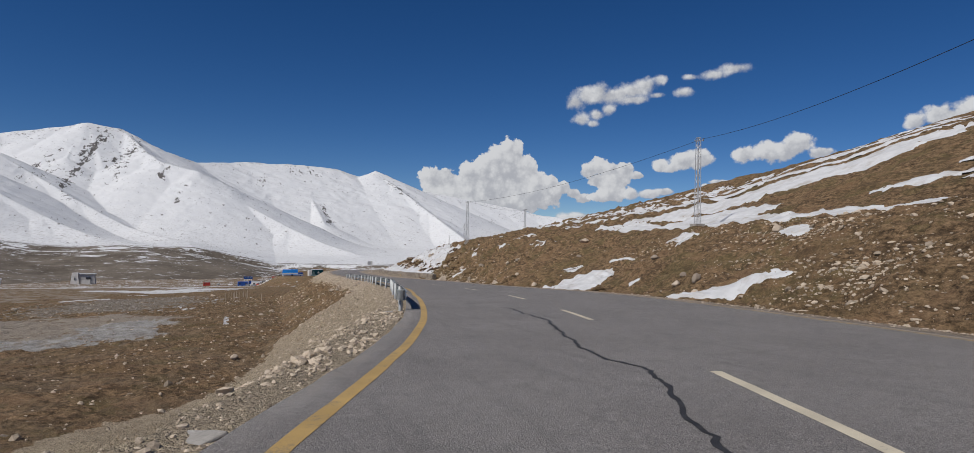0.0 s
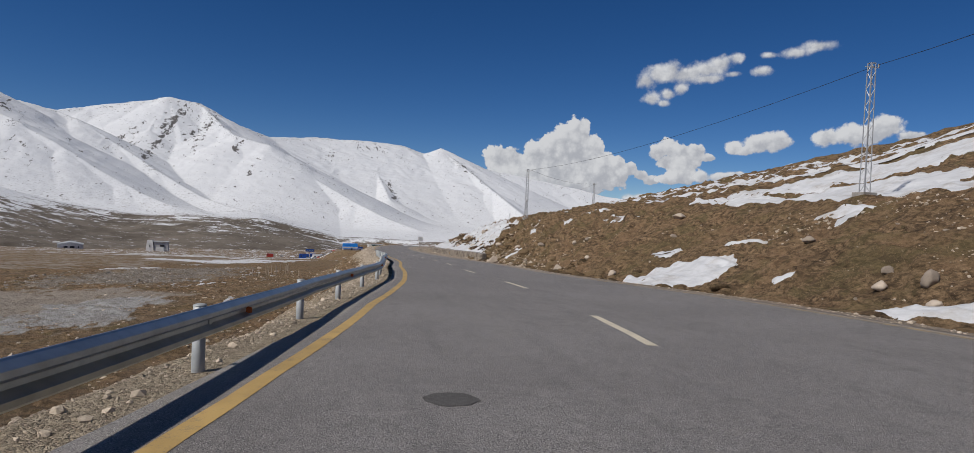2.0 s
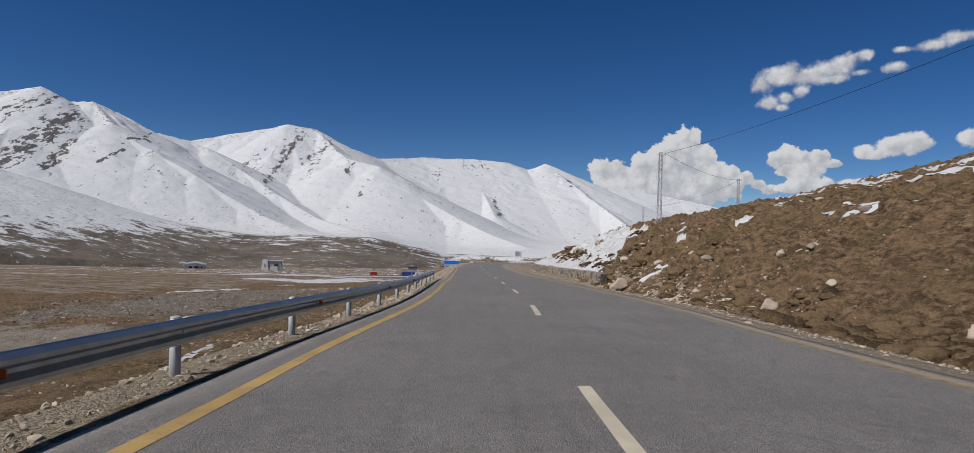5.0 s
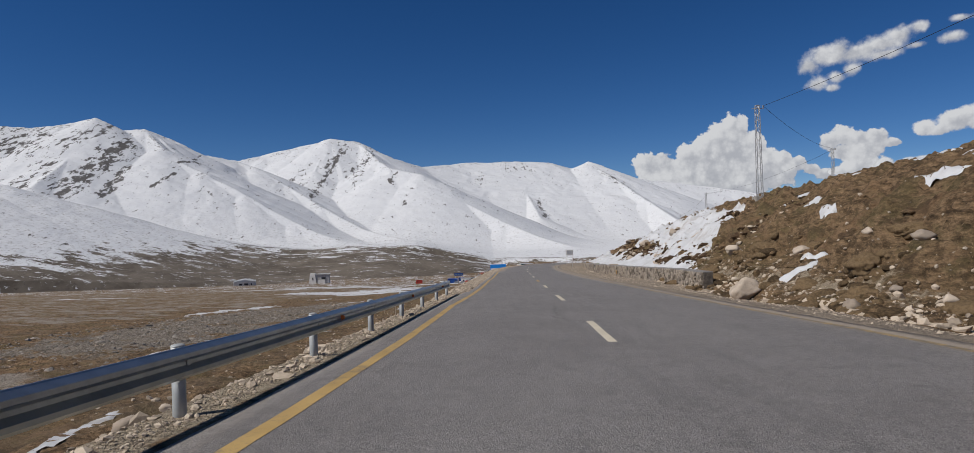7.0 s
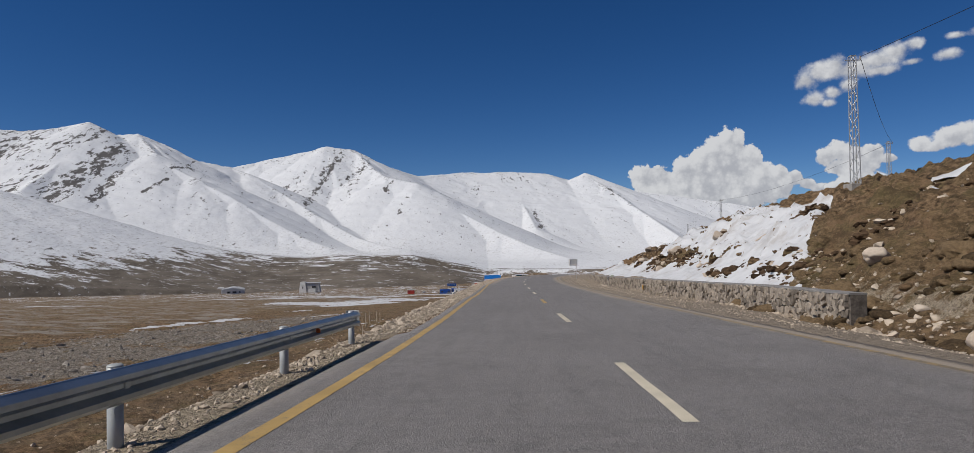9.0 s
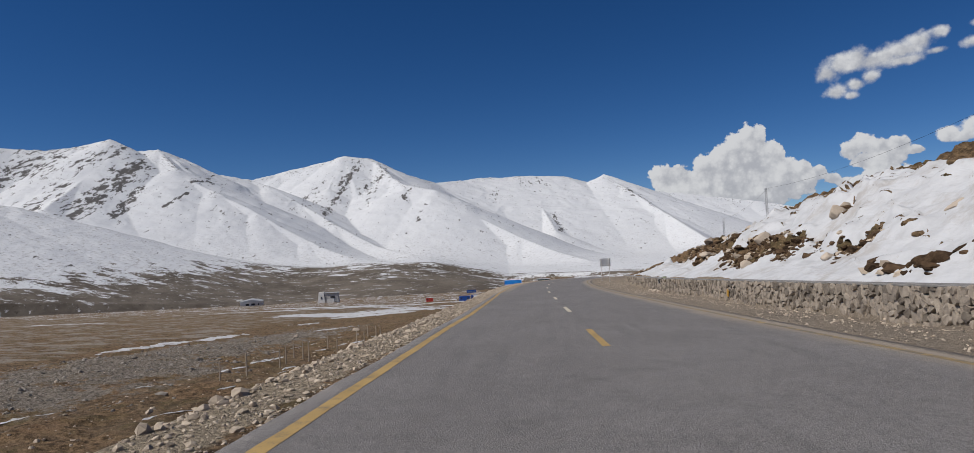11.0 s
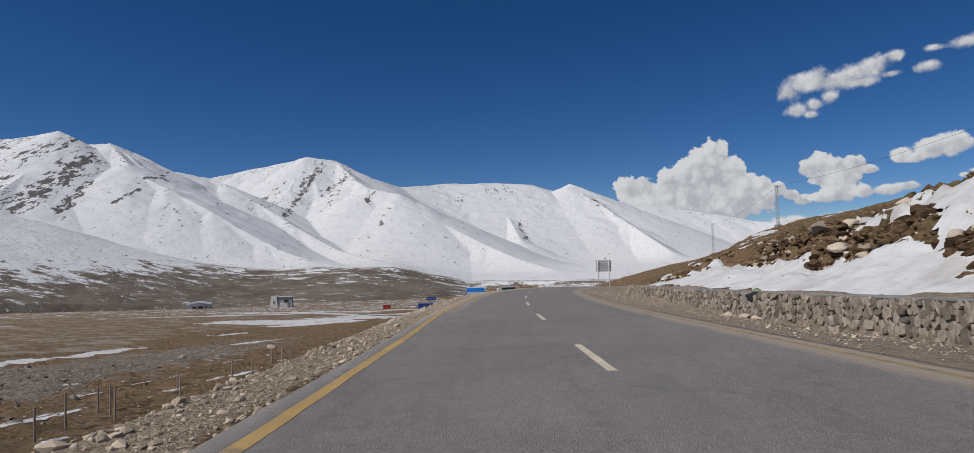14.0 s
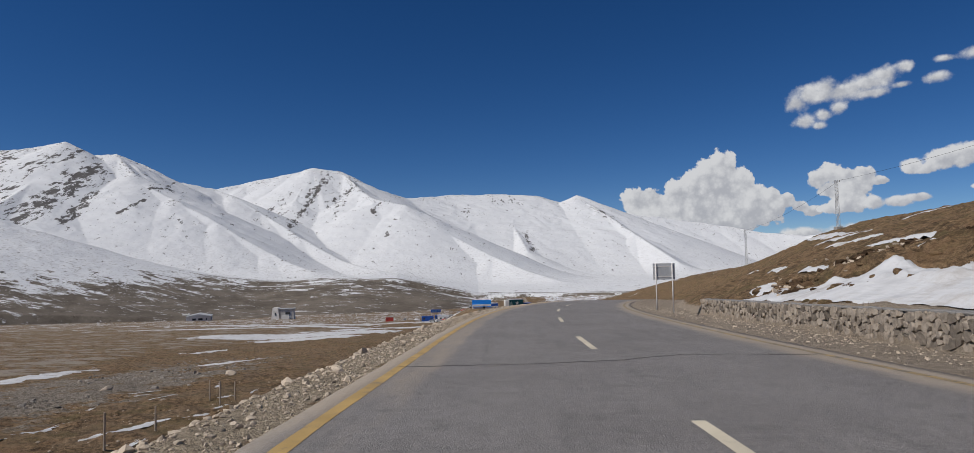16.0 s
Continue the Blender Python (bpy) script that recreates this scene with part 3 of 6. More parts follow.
scree = 0.62 * np.clip((uu - 9) / 1.5, 0, 1) * np.clip((13 - uu) / 3, 0, 1) * np.clip((YY + 34) / 10, 0, 1) * np.clip((2 - YY) / 8, 0, 1)
bar_mid = np.interp(YY, (0, 40, 70, 160), (-44, -44, -48, -53))
shingle = 0.75 * np.clip(1.25 - ((XX - bar_mid) / 16) ** 2, 0, 1) * np.clip((YY + 4) / 22, 0, 1) * np.clip((190 - YY) / 70, 0, 1)
wander = 14 * fbm(XX / 30, YY / 30, 3, 61) + 11 * fbm(XX / 8, YY / 11, 3, 67)
silt = np.clip(1.2 - np.hypot((XX + 47 + wander) / 20, (YY + 20 - wander) / 31) ** 2, 0, 0.85)
silt = np.maximum(silt, 0.5 * np.clip((-58 - XX + wander) / 25, 0, 1))
ice = np.clip(1.1 - np.hypot((XX + 32 + 0.6 * wander) / 6.5, (YY + 27) / 18) ** 2, 0, 0.68)
ice = np.maximum(ice, np.clip(1.0 - np.hypot((XX + 38 + 0.4 * wander) / 12, (YY + 42 + 0.5 * wander) / 7) ** 2, 0, 0.55))
far_snow = 0.40 * np.clip((YY - 260) / 200, 0, 1) * np.clip((-uu + 10) / 60, 0, 1) + 0.30 * np.clip((uu - 26) / 20, 0, 1)
far_snow = far_snow + 0.42 * np.clip((YY - 150) / 150, 0, 1) * np.clip((uu - 8) / 10, 0, 1)
far_snow = far_snow + 0.12 * np.clip((-uu - 20) / 10, 0, 1) * np.clip((YY - 80) / 100, 0, 1)
ground = sheet("ground", XX, YY, ZZ, M_GROUND, {"dirt": 0.9 * verge, "drab": 0.35 * np.clip((-uu - 9) / 3, 0, 1), "gravel": np.maximum(bank, scree), "shingle": shingle, "silt": silt, "ice": ice, "snow": far_snow})


def ground_z(x, y):
    """Height of the ground sheet itself, between its grid points."""
    x, y = np.broadcast_arrays(np.asarray(x, float), np.asarray(y, float))
    rx, u = road_x(np.clip(y, -140, 200)), x
    for _ in range(6):
        u = x - rx * np.exp(-np.clip(np.abs(u) - 40, 0, None) / 60)
    i = np.clip(np.searchsorted(Yr, y) - 1, 0, len(Yr) - 2)
    j = np.clip(np.searchsorted(U, u) - 1, 0, len(U) - 2)
    a, b = (y - Yr[i]) / (Yr[i + 1] - Yr[i]), (u - U[j]) / (U[j + 1] - U[j])
    return (ZZ[i, j] * (1 - b) + ZZ[i, j + 1] * b) * (1 - a) + (ZZ[i + 1, j] * (1 - b) + ZZ[i + 1, j + 1] * b) * a


tagged(ground, "brown alpine turf with gravel banks and old snow", "ground", "", "structure")


# ---- snow mountains: ridge lines with falling sides ----
def ridge_height(X, Y, ridge, fall):
    pts = [(-r * math.sin(radians(a)), r * math.cos(radians(a)), 2 + r * math.tan(radians(e))) for a, e, r in ridge]
    best = np.full(X.shape, -1e4)
    for (x0, y0, z0), (x1, y1, z1) in zip(pts, pts[1:]):
        dx, dy = x1 - x0, y1 - y0
        t = np.clip(((X - x0) * dx + (Y - y0) * dy) / (dx * dx + dy * dy), 0, 1)
        d = np.hypot(X - x0 - t * dx, Y - y0 - t * dy)
        best = np.maximum(best, z0 + t * (z1 - z0) - fall * d)
    return best


RIDGES = (
    # azimuth to the left of +y, elevation, distance
    (((62, 9.5, 2500), (50, 9.2, 2420), (40.3, 8.46, 2400), (38.1, 8.55, 2380), (36.2, 8.88, 2360), (34.1, 9.6, 2350), (32.3, 8.68, 2350), (30.8, 8.86, 2330), (29.1, 8.23, 2330), (26.8, 6.98, 2350), (24, 6.45, 2400)), 0.55),
    (((30.8, 8.8, 2330), (29.6, 7.4, 2150), (29.1, 6.75, 2080), (26.8, 5.57, 1950), (23.5, 3.56, 1780), (19.5, 1.17, 1620), (16, -0.76, 1480)), 0.45),
    (((26.8, 6.9, 2350), (24, 6.49, 2380), (22.5, 5.9, 2300), (20, 4.35, 2150), (17, 2.37, 1950), (13.3, 0.26, 1750), (10.6, -0.9, 1600)), 0.44),
    (((34, 9.2, 2350), (36, 6.3, 2050), (38.5, 4.2, 1800)), 0.42),
    (((24, 6.3, 2700), (21.5, 6.95, 2750), (18.4, 7.69, 2760), (16.1, 8.36, 2770), (13.7, 8.06, 2760), (11, 6.66, 2850), (8.3, 5.77, 3000)), 0.52),
    (((13.7, 8.0, 2760), (12, 6.4, 2500), (11, 5.68, 2350), (8.3, 5.11, 2250), (5.1, 2.86, 2080), (0.7, 0.56, 1880), (-3.1, -1.16, 1700), (-5.3, -2.3, 1580)), 0.45),
    (((16.1, 8.3, 2770), (17.5, 5.6, 2450), (18.2, 3.4, 2250)), 0.45),
    (((8.3, 5.7, 3000), (4.4, 5.98, 3200), (-0.5, 5.98, 3300), (-3.3, 5.8, 3350), (-5.4, 5.18, 3400), (-6.8, 5.73, 3380), (-8.6, 4.69, 3500)), 0.42),
    (((-0.5, 5.9, 3300), (-1.2, 3.2, 2850), (-2.4, 0.9, 2500)), 0.40),
    (((-6.8, 5.7, 3380), (-8.6, 4.42, 3150), (-11.7, 2.17, 2850), (-15.2, -0.3, 2500)), 0.46),
    (((-8.6, 4.6, 3700), (-10.7, 4.07, 3800), (-13.8, 3.53, 3850), (-16.3, 3.16, 3900), (-18.7, 2.71, 3900), (-21.5, 2.09, 3900), (-25, 1.6, 3900), (-35, 2.5, 3900), (-60, 4, 3900)), 0.42),
    (((60, 7.0, 1450), (46, 5.5, 1400), (40.3, 4.39, 1360), (38.1, 3.78, 1340), (35.4, 2.53, 1310), (32.6, 1.09, 1290), (31, 0.2, 1270)), 0.33),
)
# bare brown foothill along the far side of the valley
FOOT = (((60, -0.9, 1180), (40, -1.35, 1180), (32.6, -1.2, 1180), (26, -1.4, 1170), (19.6, -1.45, 1150), (15.4, -1.05, 1130), (13.3, -1.1, 1110), (10.1, -1.56, 1080), (6.8, -2.6, 1030), (4.6, -3.45, 980)), 0.20)

AZ = np.radians(np.concatenate([np.linspace(100, 46, 60, endpoint=False), np.linspace(46, -30, 860, endpoint=False), np.linspace(-30, -75, 90)]))
RR = np.concatenate([np.linspace(830, 1350, 120, endpoint=False), np.linspace(1350, 3500, 270, endpoint=False), np.linspace(3500, 4300, 60)])
AA, RG = np.meshgrid(AZ, RR)
MX, MY = -RG * np.sin(AA), RG * np.cos(AA)
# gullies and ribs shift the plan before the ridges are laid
WX = MX + 60 * fbm(MX / 260, MY / 260, 3, 71)
WY = MY + 60 * fbm(MX / 260, MY / 260, 3, 75)
top = np.full(MX.shape, -1e4)
for ridge, fall in RIDGES:
    soft = np.clip((RG - 1000) / 900, 0.15, 1)
    h = np.maximum(ridge_height(MX, MY, ridge, fall), ridge_height(WX, WY, ridge, fall) - 14)
    top = np.maximum(top, h)
floor_z = np.interp(RG, (830, 1000, 1400, 2500, 4500), (-66, -56, -38, -30, -25))
ahead = np.clip((12 - np.degrees(AA)) / 12, 0, 1)
floor_z = floor_z * (1 - ahead) + ahead * np.interp(RG, (830, 1500, 2500, 4500), (-66, -66, -60, -55))
foot = ridge_height(MX, MY, FOOT[0], FOOT[1])
foot = np.where(RG > 1150, np.maximum(foot, -24 - 30 * np.clip((9 - np.degrees(AA)) / 7, 0, 1)), foot)
low = np.maximum(floor_z, foot)
# snow-filled hollows: ease the mountain foot into the bench
k = 45.0
MZ = np.maximum(top, low) + k * 0.25 * np.clip(1 - np.abs(top - low) / k, 0, 1) ** 2
lift = np.clip((MZ + 30) / 160, 0, 1)
ribs = fbm(MX / 120 + 0.8 * fbm(MX / 300, MY / 300, 2, 5), MY / 120, 5, 91)
ridged = np.abs(fbm(MX / 90 + 0.6 * fbm(MX / 200, MY / 200, 2, 15), MY / 90, 6, 97))
MZ = MZ + lift * (4 * ribs - 6 * ridged + 2) + 1.6 * fbm(MX / 75, MY / 75, 4, 99) + 0.7 * fbm(MX / 18, MY / 18, 4, 103)
MZ = np.where(RG < 870, np.minimum(MZ, -66 + 0 * MZ) - (870 - RG) * 0.3, MZ)
az = np.degrees(AA)
# sharp spines, where the wind keeps the rock bare
round_about = sum(np.roll(np.roll(MZ, i, 0), j, 1) for i in (-6, 0, 6) for j in (-8, 0, 8)) / 9
spine = np.clip((MZ - round_about) / 3.5 - 0.3, 0, 1.3) * np.clip((MZ - 20) / 60, 0, 1)
rise = np.degrees(np.arctan2(MZ - 2, RG))
crag = np.zeros_like(MZ)
# rocky flanks, each a run of outcrops: azimuth and elevation of both ends, half width, strength
for a0, e0, a1, e1, w, k in ((32.2, 7.4, 36.9, 3.9, 1.0, 1.0), (32.2, 5.6, 34.0, 3.6, 0.6, 0.9), (33.2, 8.8, 36.5, 7.6, 0.55, 0.75), (36.5, 6.5, 39, 4.5, 0.8, 0.6), (38, 8, 42, 6, 1.2, 0.8), (28.8, 5.4, 30.6, 4.3, 0.16, 1.0), (27.0, 6.4, 28.6, 6.3, 0.4, 0.7),
                             (15.0, 7.6, 17.8, 3.6, 0.5, 0.9), (12.6, 6.9, 14.6, 5.0, 0.7, 0.6), (10.7, 5.3, 11.0, 4.7, 0.35, 1.0), (26.0, 3.6, 24.6, 2.6, 0.4, 0.45), (18.5, 5.2, 20.5, 3.8, 0.7, 0.45), (-2.3, 2.2, -2.9, 1.2, 0.3, 0.9), (0.5, 5.5, -1.5, 5.4, 0.4, 0.5), (2.6, 4.9, 3.2, 4.4, 0.3, 0.6), (-8.0, 4.6, -10.5, 3.0, 0.35, 0.5)):
    f = np.clip(((az - a0) * (a1 - a0) + (rise - e0) * (e1 - e0)) / ((a1 - a0) ** 2 + (e1 - e0) ** 2), 0, 1)
    far = np.hypot(az - a0 - f * (a1 - a0), rise - e0 - f * (e1 - e0))
    crag = np.maximum(crag, k * np.exp(-(far / w) ** 2) * (RG > 1560))
bare = np.clip(0.12 + (12 - MZ) / 88, -0.1, 1.3) * np.clip((1400 - RG) / 200, 0.45, 1) - 0.42 * np.clip((7 - az) / 5, 0, 1)
mountains = sheet("mountain_range", MX, MY, MZ, M_MOUNTAIN, {"crag": crag, "bare": bare, "spine": spine, "near": np.maximum(np.clip((1480 - RG) / 80, 0, 1) * np.clip((az - 28) / 3, 0, 1), 0.8 * np.clip((95 - MZ) / 90, 0, 1) * (RG > 1250))})
tagged(mountains, "snow-covered mountain range over bare brown foothills", "mountains", "", "structure")


# ---- road ----
def ribbon(name, ys, u0, u1, thick, material, lift=0.0, n=2, attrs=None, wobble=0.0):
    """A strip along the road between two offsets from its centre line."""
    u0, u1 = np.broadcast_to(u0, ys.shape), np.broadcast_to(u1, ys.shape)
    UU_ = u0[:, None] + (u1 - u0)[:, None] * np.linspace(0, 1, n)[None]
    YY_ = np.repeat(ys[:, None], n, 1)
    if wobble:
        UU_ = UU_ + wobble * fbm(YY_ / 0.7, UU_ * 3, 3, 11)
    slope = np.gradient(road_x(ys), ys)[:, None]
    c = 1 / np.sqrt(1 + slope ** 2)
    X = road_x(YY_) + UU_ * c
    Y = YY_ - UU_ * c * slope
    Z = road_z(Y) - 0.012 * np.maximum(UU_, 0) + lift
    ob = sheet(name, X, Y, Z, material, attrs(UU_, YY_) if attrs else None)
    if thick:
        me = ob.data
        bm = bmesh.new()
        bm.from_mesh(me)
        edges = [e for e in bm.edges if e.is_boundary]
        made = bmesh.ops.extrude_edge_only(bm, edges=edges)
        bmesh.ops.translate(bm, verts=[v for v in made["geom"] if isinstance(v, bmesh.types.BMVert)], vec=(0, 0, -thick))
        bm.to_mesh(me)
        bm.free()
    return ob


def on_road(u, y):
    s = float(road_x(y + 0.5) - road_x(y - 0.5))
    c = 1 / math.sqrt(1 + s * s)
    return float(road_x(y)) + u * c, y - u * c * s, float(road_z(y - u * c * s)) - 0.012 * max(u, 0)


def dust_of(u, y):
    edge = u - right_edge(y)
    right_side = np.clip((edge + 1.2) / 1.2, 0, 1) * (0.45 + 0.5 * np.clip((y + 10) / 20, 0, 1)) + 1.0 * np.clip((edge + 0.05) / 0.3, 0, 1)
    left_side = np.clip((-u + left_edge(y)) / 0.3 + 0.2, 0, 1) * 0.35 + 0.62 * np.clip((-u - 2.75) / 0.35, 0, 1) * np.clip((y - 30) / 12, 0, 1)
    return {"dust": np.maximum(right_side, left_side)}


road_y = np.concatenate([np.arange(-138, 130, 0.6), np.arange(130, 200, 4)])
road = ribbon("road", road_y, left_edge(road_y) - np.where(road_y < -15, 0.55, 0.38), right_edge(road_y) + 0.5, 0.25, M_ASPHALT, 0, 37, dust_of, 0.05)
tagged(road, "worn grey asphalt mountain road with two lanes", "road", "", "structure")
line_y = np.arange(-137, 118, 0.5)
tagged(ribbon("road_marking", line_y, left_edge(line_y) - 0.088, left_edge(line_y) + 0.088, 0, M_YELLOW, 0.004, 3, None, 0.02), "solid yellow edge line painted on asphalt", "road marking", "", "structure")
tagged(ribbon("road_marking", line_y, right_edge(line_y) - 0.075, right_edge(line_y) + 0.075, 0, M_YELLOW_DUSTY, 0.004, 3, None, 0.03), "dusty yellow edge line painted on asphalt", "road marking", "", "structure")
for y0 in (-116.5, -104.9, -93.4, -82.9, -71.2, -59.7, -46.8, -35.4, -23.7, -12, 10.25, 21.9, 33.6, 45.1, 56.7, 68.3, 79.9, 91.5):
    tagged(ribbon("road_marking", np.linspace(y0, y0 + 3.75, 9), -0.075, 0.075, 0, M_WHITE, 0.004, 3, None, 0.015), "cream lane dash painted on asphalt", "road marking", "lane dashes", "structure")

tagged(ribbon("road_marking", np.linspace(-0.9, 2.85, 9), -0.075, 0.075, 0, M_YELLOW, 0.004, 3, None, 0.015), "yellow-stained lane dash painted on asphalt", "road marking", "lane dashes", "structure")


def crack(points, width, material, label):
    """A thin irregular seam lying on the asphalt."""
    pts = [Vector(p) for p in points]
    line = []
    for a, b in zip(pts, pts[1:]):
        n = max(2, int((b - a).length / 0.12))
        line += [a.lerp(b, i / n) for i in range(n)]
    line.append(pts[-1])
    verts, faces = [], []
    for i, p in enumerate(line):
        d = (line[min(i + 1, len(line) - 1)] - line[max(i - 1, 0)]).normalized()
        side = Vector((-d.y, d.x))
        w = width * (0.6 + 0.7 * abs(noise.noise((p.x * 5, p.y * 5, 1))))
        q = p + side * 0.10 * noise.noise((p.x * 1.7, p.y * 1.7, 4)) + side * 0.05 * noise.noise((p.x * 7, p.y * 7, 8))
        for s in (-1, 1):
            e = q + side * w * 0.5 * s
            u = e.x - float(road_x(e.y))
            verts.append((e.x, e.y, float(road_z(e.y)) - 0.012 * max(u, 0) + 0.005))
        if i:
            faces.append((2 * i - 2, 2 * i, 2 * i + 1, 2 * i - 1))
    return tagged(mesh_object("road_crack", verts, faces, material), label, "crack", "", "structure")


crack([(-5.4, -88.5), (-5.8, -91), (-6.03, -93.1), (-7.26, -97.2), (-7.83, -99.5), (-7.8, -100.65), (-8.22, -102), (-8.75, -103.07), (-9.15, -104.05), (-9.4, -105)], 0.085, M_TAR, "winding black tar-filled crack in the asphalt")
crack([(-5.46, -68.9), (-3.05, -68.3), (-1.6, -67.7), (-0.53, -67.25), (2.86, -66.6), (4.3, -66.3)], 0.03, M_SEAM, "thin dark crack across both lanes")
crack([(-0.51, -26.6), (-0.62, -29), (-0.71, -30.6), (-0.49, -31.2), (0.6, -32.4)], 0.022, M_SEAM, "thin dark crack along the lane")
crack([(-3.8, 42.4), (-1.49, 42.5), (0.24, 42.9), (1.66, 43.9), (4.2, 43.7)], 0.06, M_SEAM, "thin dark crack across both lanes")
crack([(-2.8, 25.0), (-0.07, 25.6)], 0.04, M_SEAM, "thin dark crack across one lane")
blot = []
for i in range(20):
    a = 2 * math.pi * i / 20
    x, y = -6.0 + 0.23 * math.cos(a) * (1 + 0.2 * noise.noise((i * 1.3, 0, 0))), -85.8 + 0.24 * math.sin(a) * (1 + 0.2 * noise.noise((i * 1.3, 5, 0)))
    blot.append((x, y, float(road_z(y)) + 0.005))
tagged(mesh_object("road_patch", blot, [tuple(range(20))], M_PATCH), "small round dark patch in the asphalt", "road patch", "", "structure")


# ---- scatter helpers ----
def fast_mesh(name, verts, faces, material, smooth=False):
    """A triangle mesh straight from arrays."""
    me = bpy.data.meshes.new(name)
    verts, faces = np.asarray(verts, np.float32), np.asarray(faces, np.int32)
    me.vertices.add(len(verts))
    me.vertices.foreach_set("co", verts.ravel())
    me.loops.add(len(faces) * 3)
    me.loops.foreach_set("vertex_index", faces.ravel())
    me.polygons.add(len(faces))
    me.polygons.foreach_set("loop_start", np.arange(0, len(faces) * 3, 3, dtype=np.int32))
    me.update(calc_edges=True)
    me.validate()
    me.polygons.foreach_set("use_smooth", [smooth] * len(me.polygons))
    me.materials.append(material)
    return new(name, me)


def ball(level):
    bm = bmesh.new()
    bmesh.ops.create_icosphere(bm, subdivisions=level, radius=1.0)
    v = np.array([tuple(p.co) for p in bm.verts])
    f = np.array([[p.index for p in q.verts] for q in bm.faces])
    bm.free()
    return v, f


BALL1, BALL2, BALL3, BALL4 = ball(1), ball(2), ball(3), ball(4)
rng = np.random.default_rng(7)


def rocks(name, x, y, size, material, sink=0.3, shape=BALL1, flat=0.6, rough=0.36, smooth=False, surface=ground_z):
    """Many angular stones in one mesh, each turned and squeezed its own way."""
    v0, f0 = shape
    n, m = len(x), len(v0)
    z = surface(x, y)
    s = size[:, None] * np.stack([rng.uniform(0.7, 1.3, n), rng.uniform(0.6, 1.1, n), rng.uniform(flat * 0.7, flat * 1.3, n)], -1) / 2
    v = v0[None] * (1 + rough * rng.uniform(-1, 1, (n, m, 1)))
    v = v * s[:, None]
    a = rng.uniform(0, 2 * np.pi, n)
    tilt = rng.normal(0, 0.35, n)
    c, d = np.cos(tilt)[:, None], np.sin(tilt)[:, None]
    vy, vz = v[..., 1] * c - v[..., 2] * d, v[..., 1] * d + v[..., 2] * c
    c, d = np.cos(a)[:, None], np.sin(a)[:, None]
    out = np.stack([v[..., 0] * c - vy * d + x[:, None], v[..., 0] * d + vy * c + y[:, None], vz + (z + s[:, 2] * (1 - 2 * sink))[:, None]], -1)
    faces = f0[None] + (np.arange(n) * m)[:, None, None]
    return fast_mesh(name, out.reshape(-1, 3), faces.reshape(-1, 3), material, smooth)


def by_road(u, y):
    return road_x(y) + u, y


def at_land(x, y):
    return float(ground_z(np.array([x]), np.array([y]))[0])


# ---- snow lying on the slopes ----
def thaw(X, Y, seed):
    """Above nought where the bare ground shows through a snowfield."""
    bare_here = fbm(X / 2.1 + 0.5 * fbm(X / 0.9, Y / 0.9, 2, 5), Y / 5.5, 5, 80 + seed) * 2.6 - 0.42
    if seed == 7:  # a rocky ledge runs along the middle of the snowfield, and turf caps its top
        u = X - road_x(np.clip(Y, -140, 200))
        ledge = np.exp(-((u - 13.7 - 0.05 * (Y - 38)) / 1.5) ** 2) * np.clip((Y - 22) / 5, 0, 1) * np.clip((54 - Y) / 6, 0, 1)
        bare_here = bare_here * 0.9 - 0.18 + 0.85 * ledge + 0.9 * np.clip((u - 18) / 1.6, 0, 1)
    return bare_here


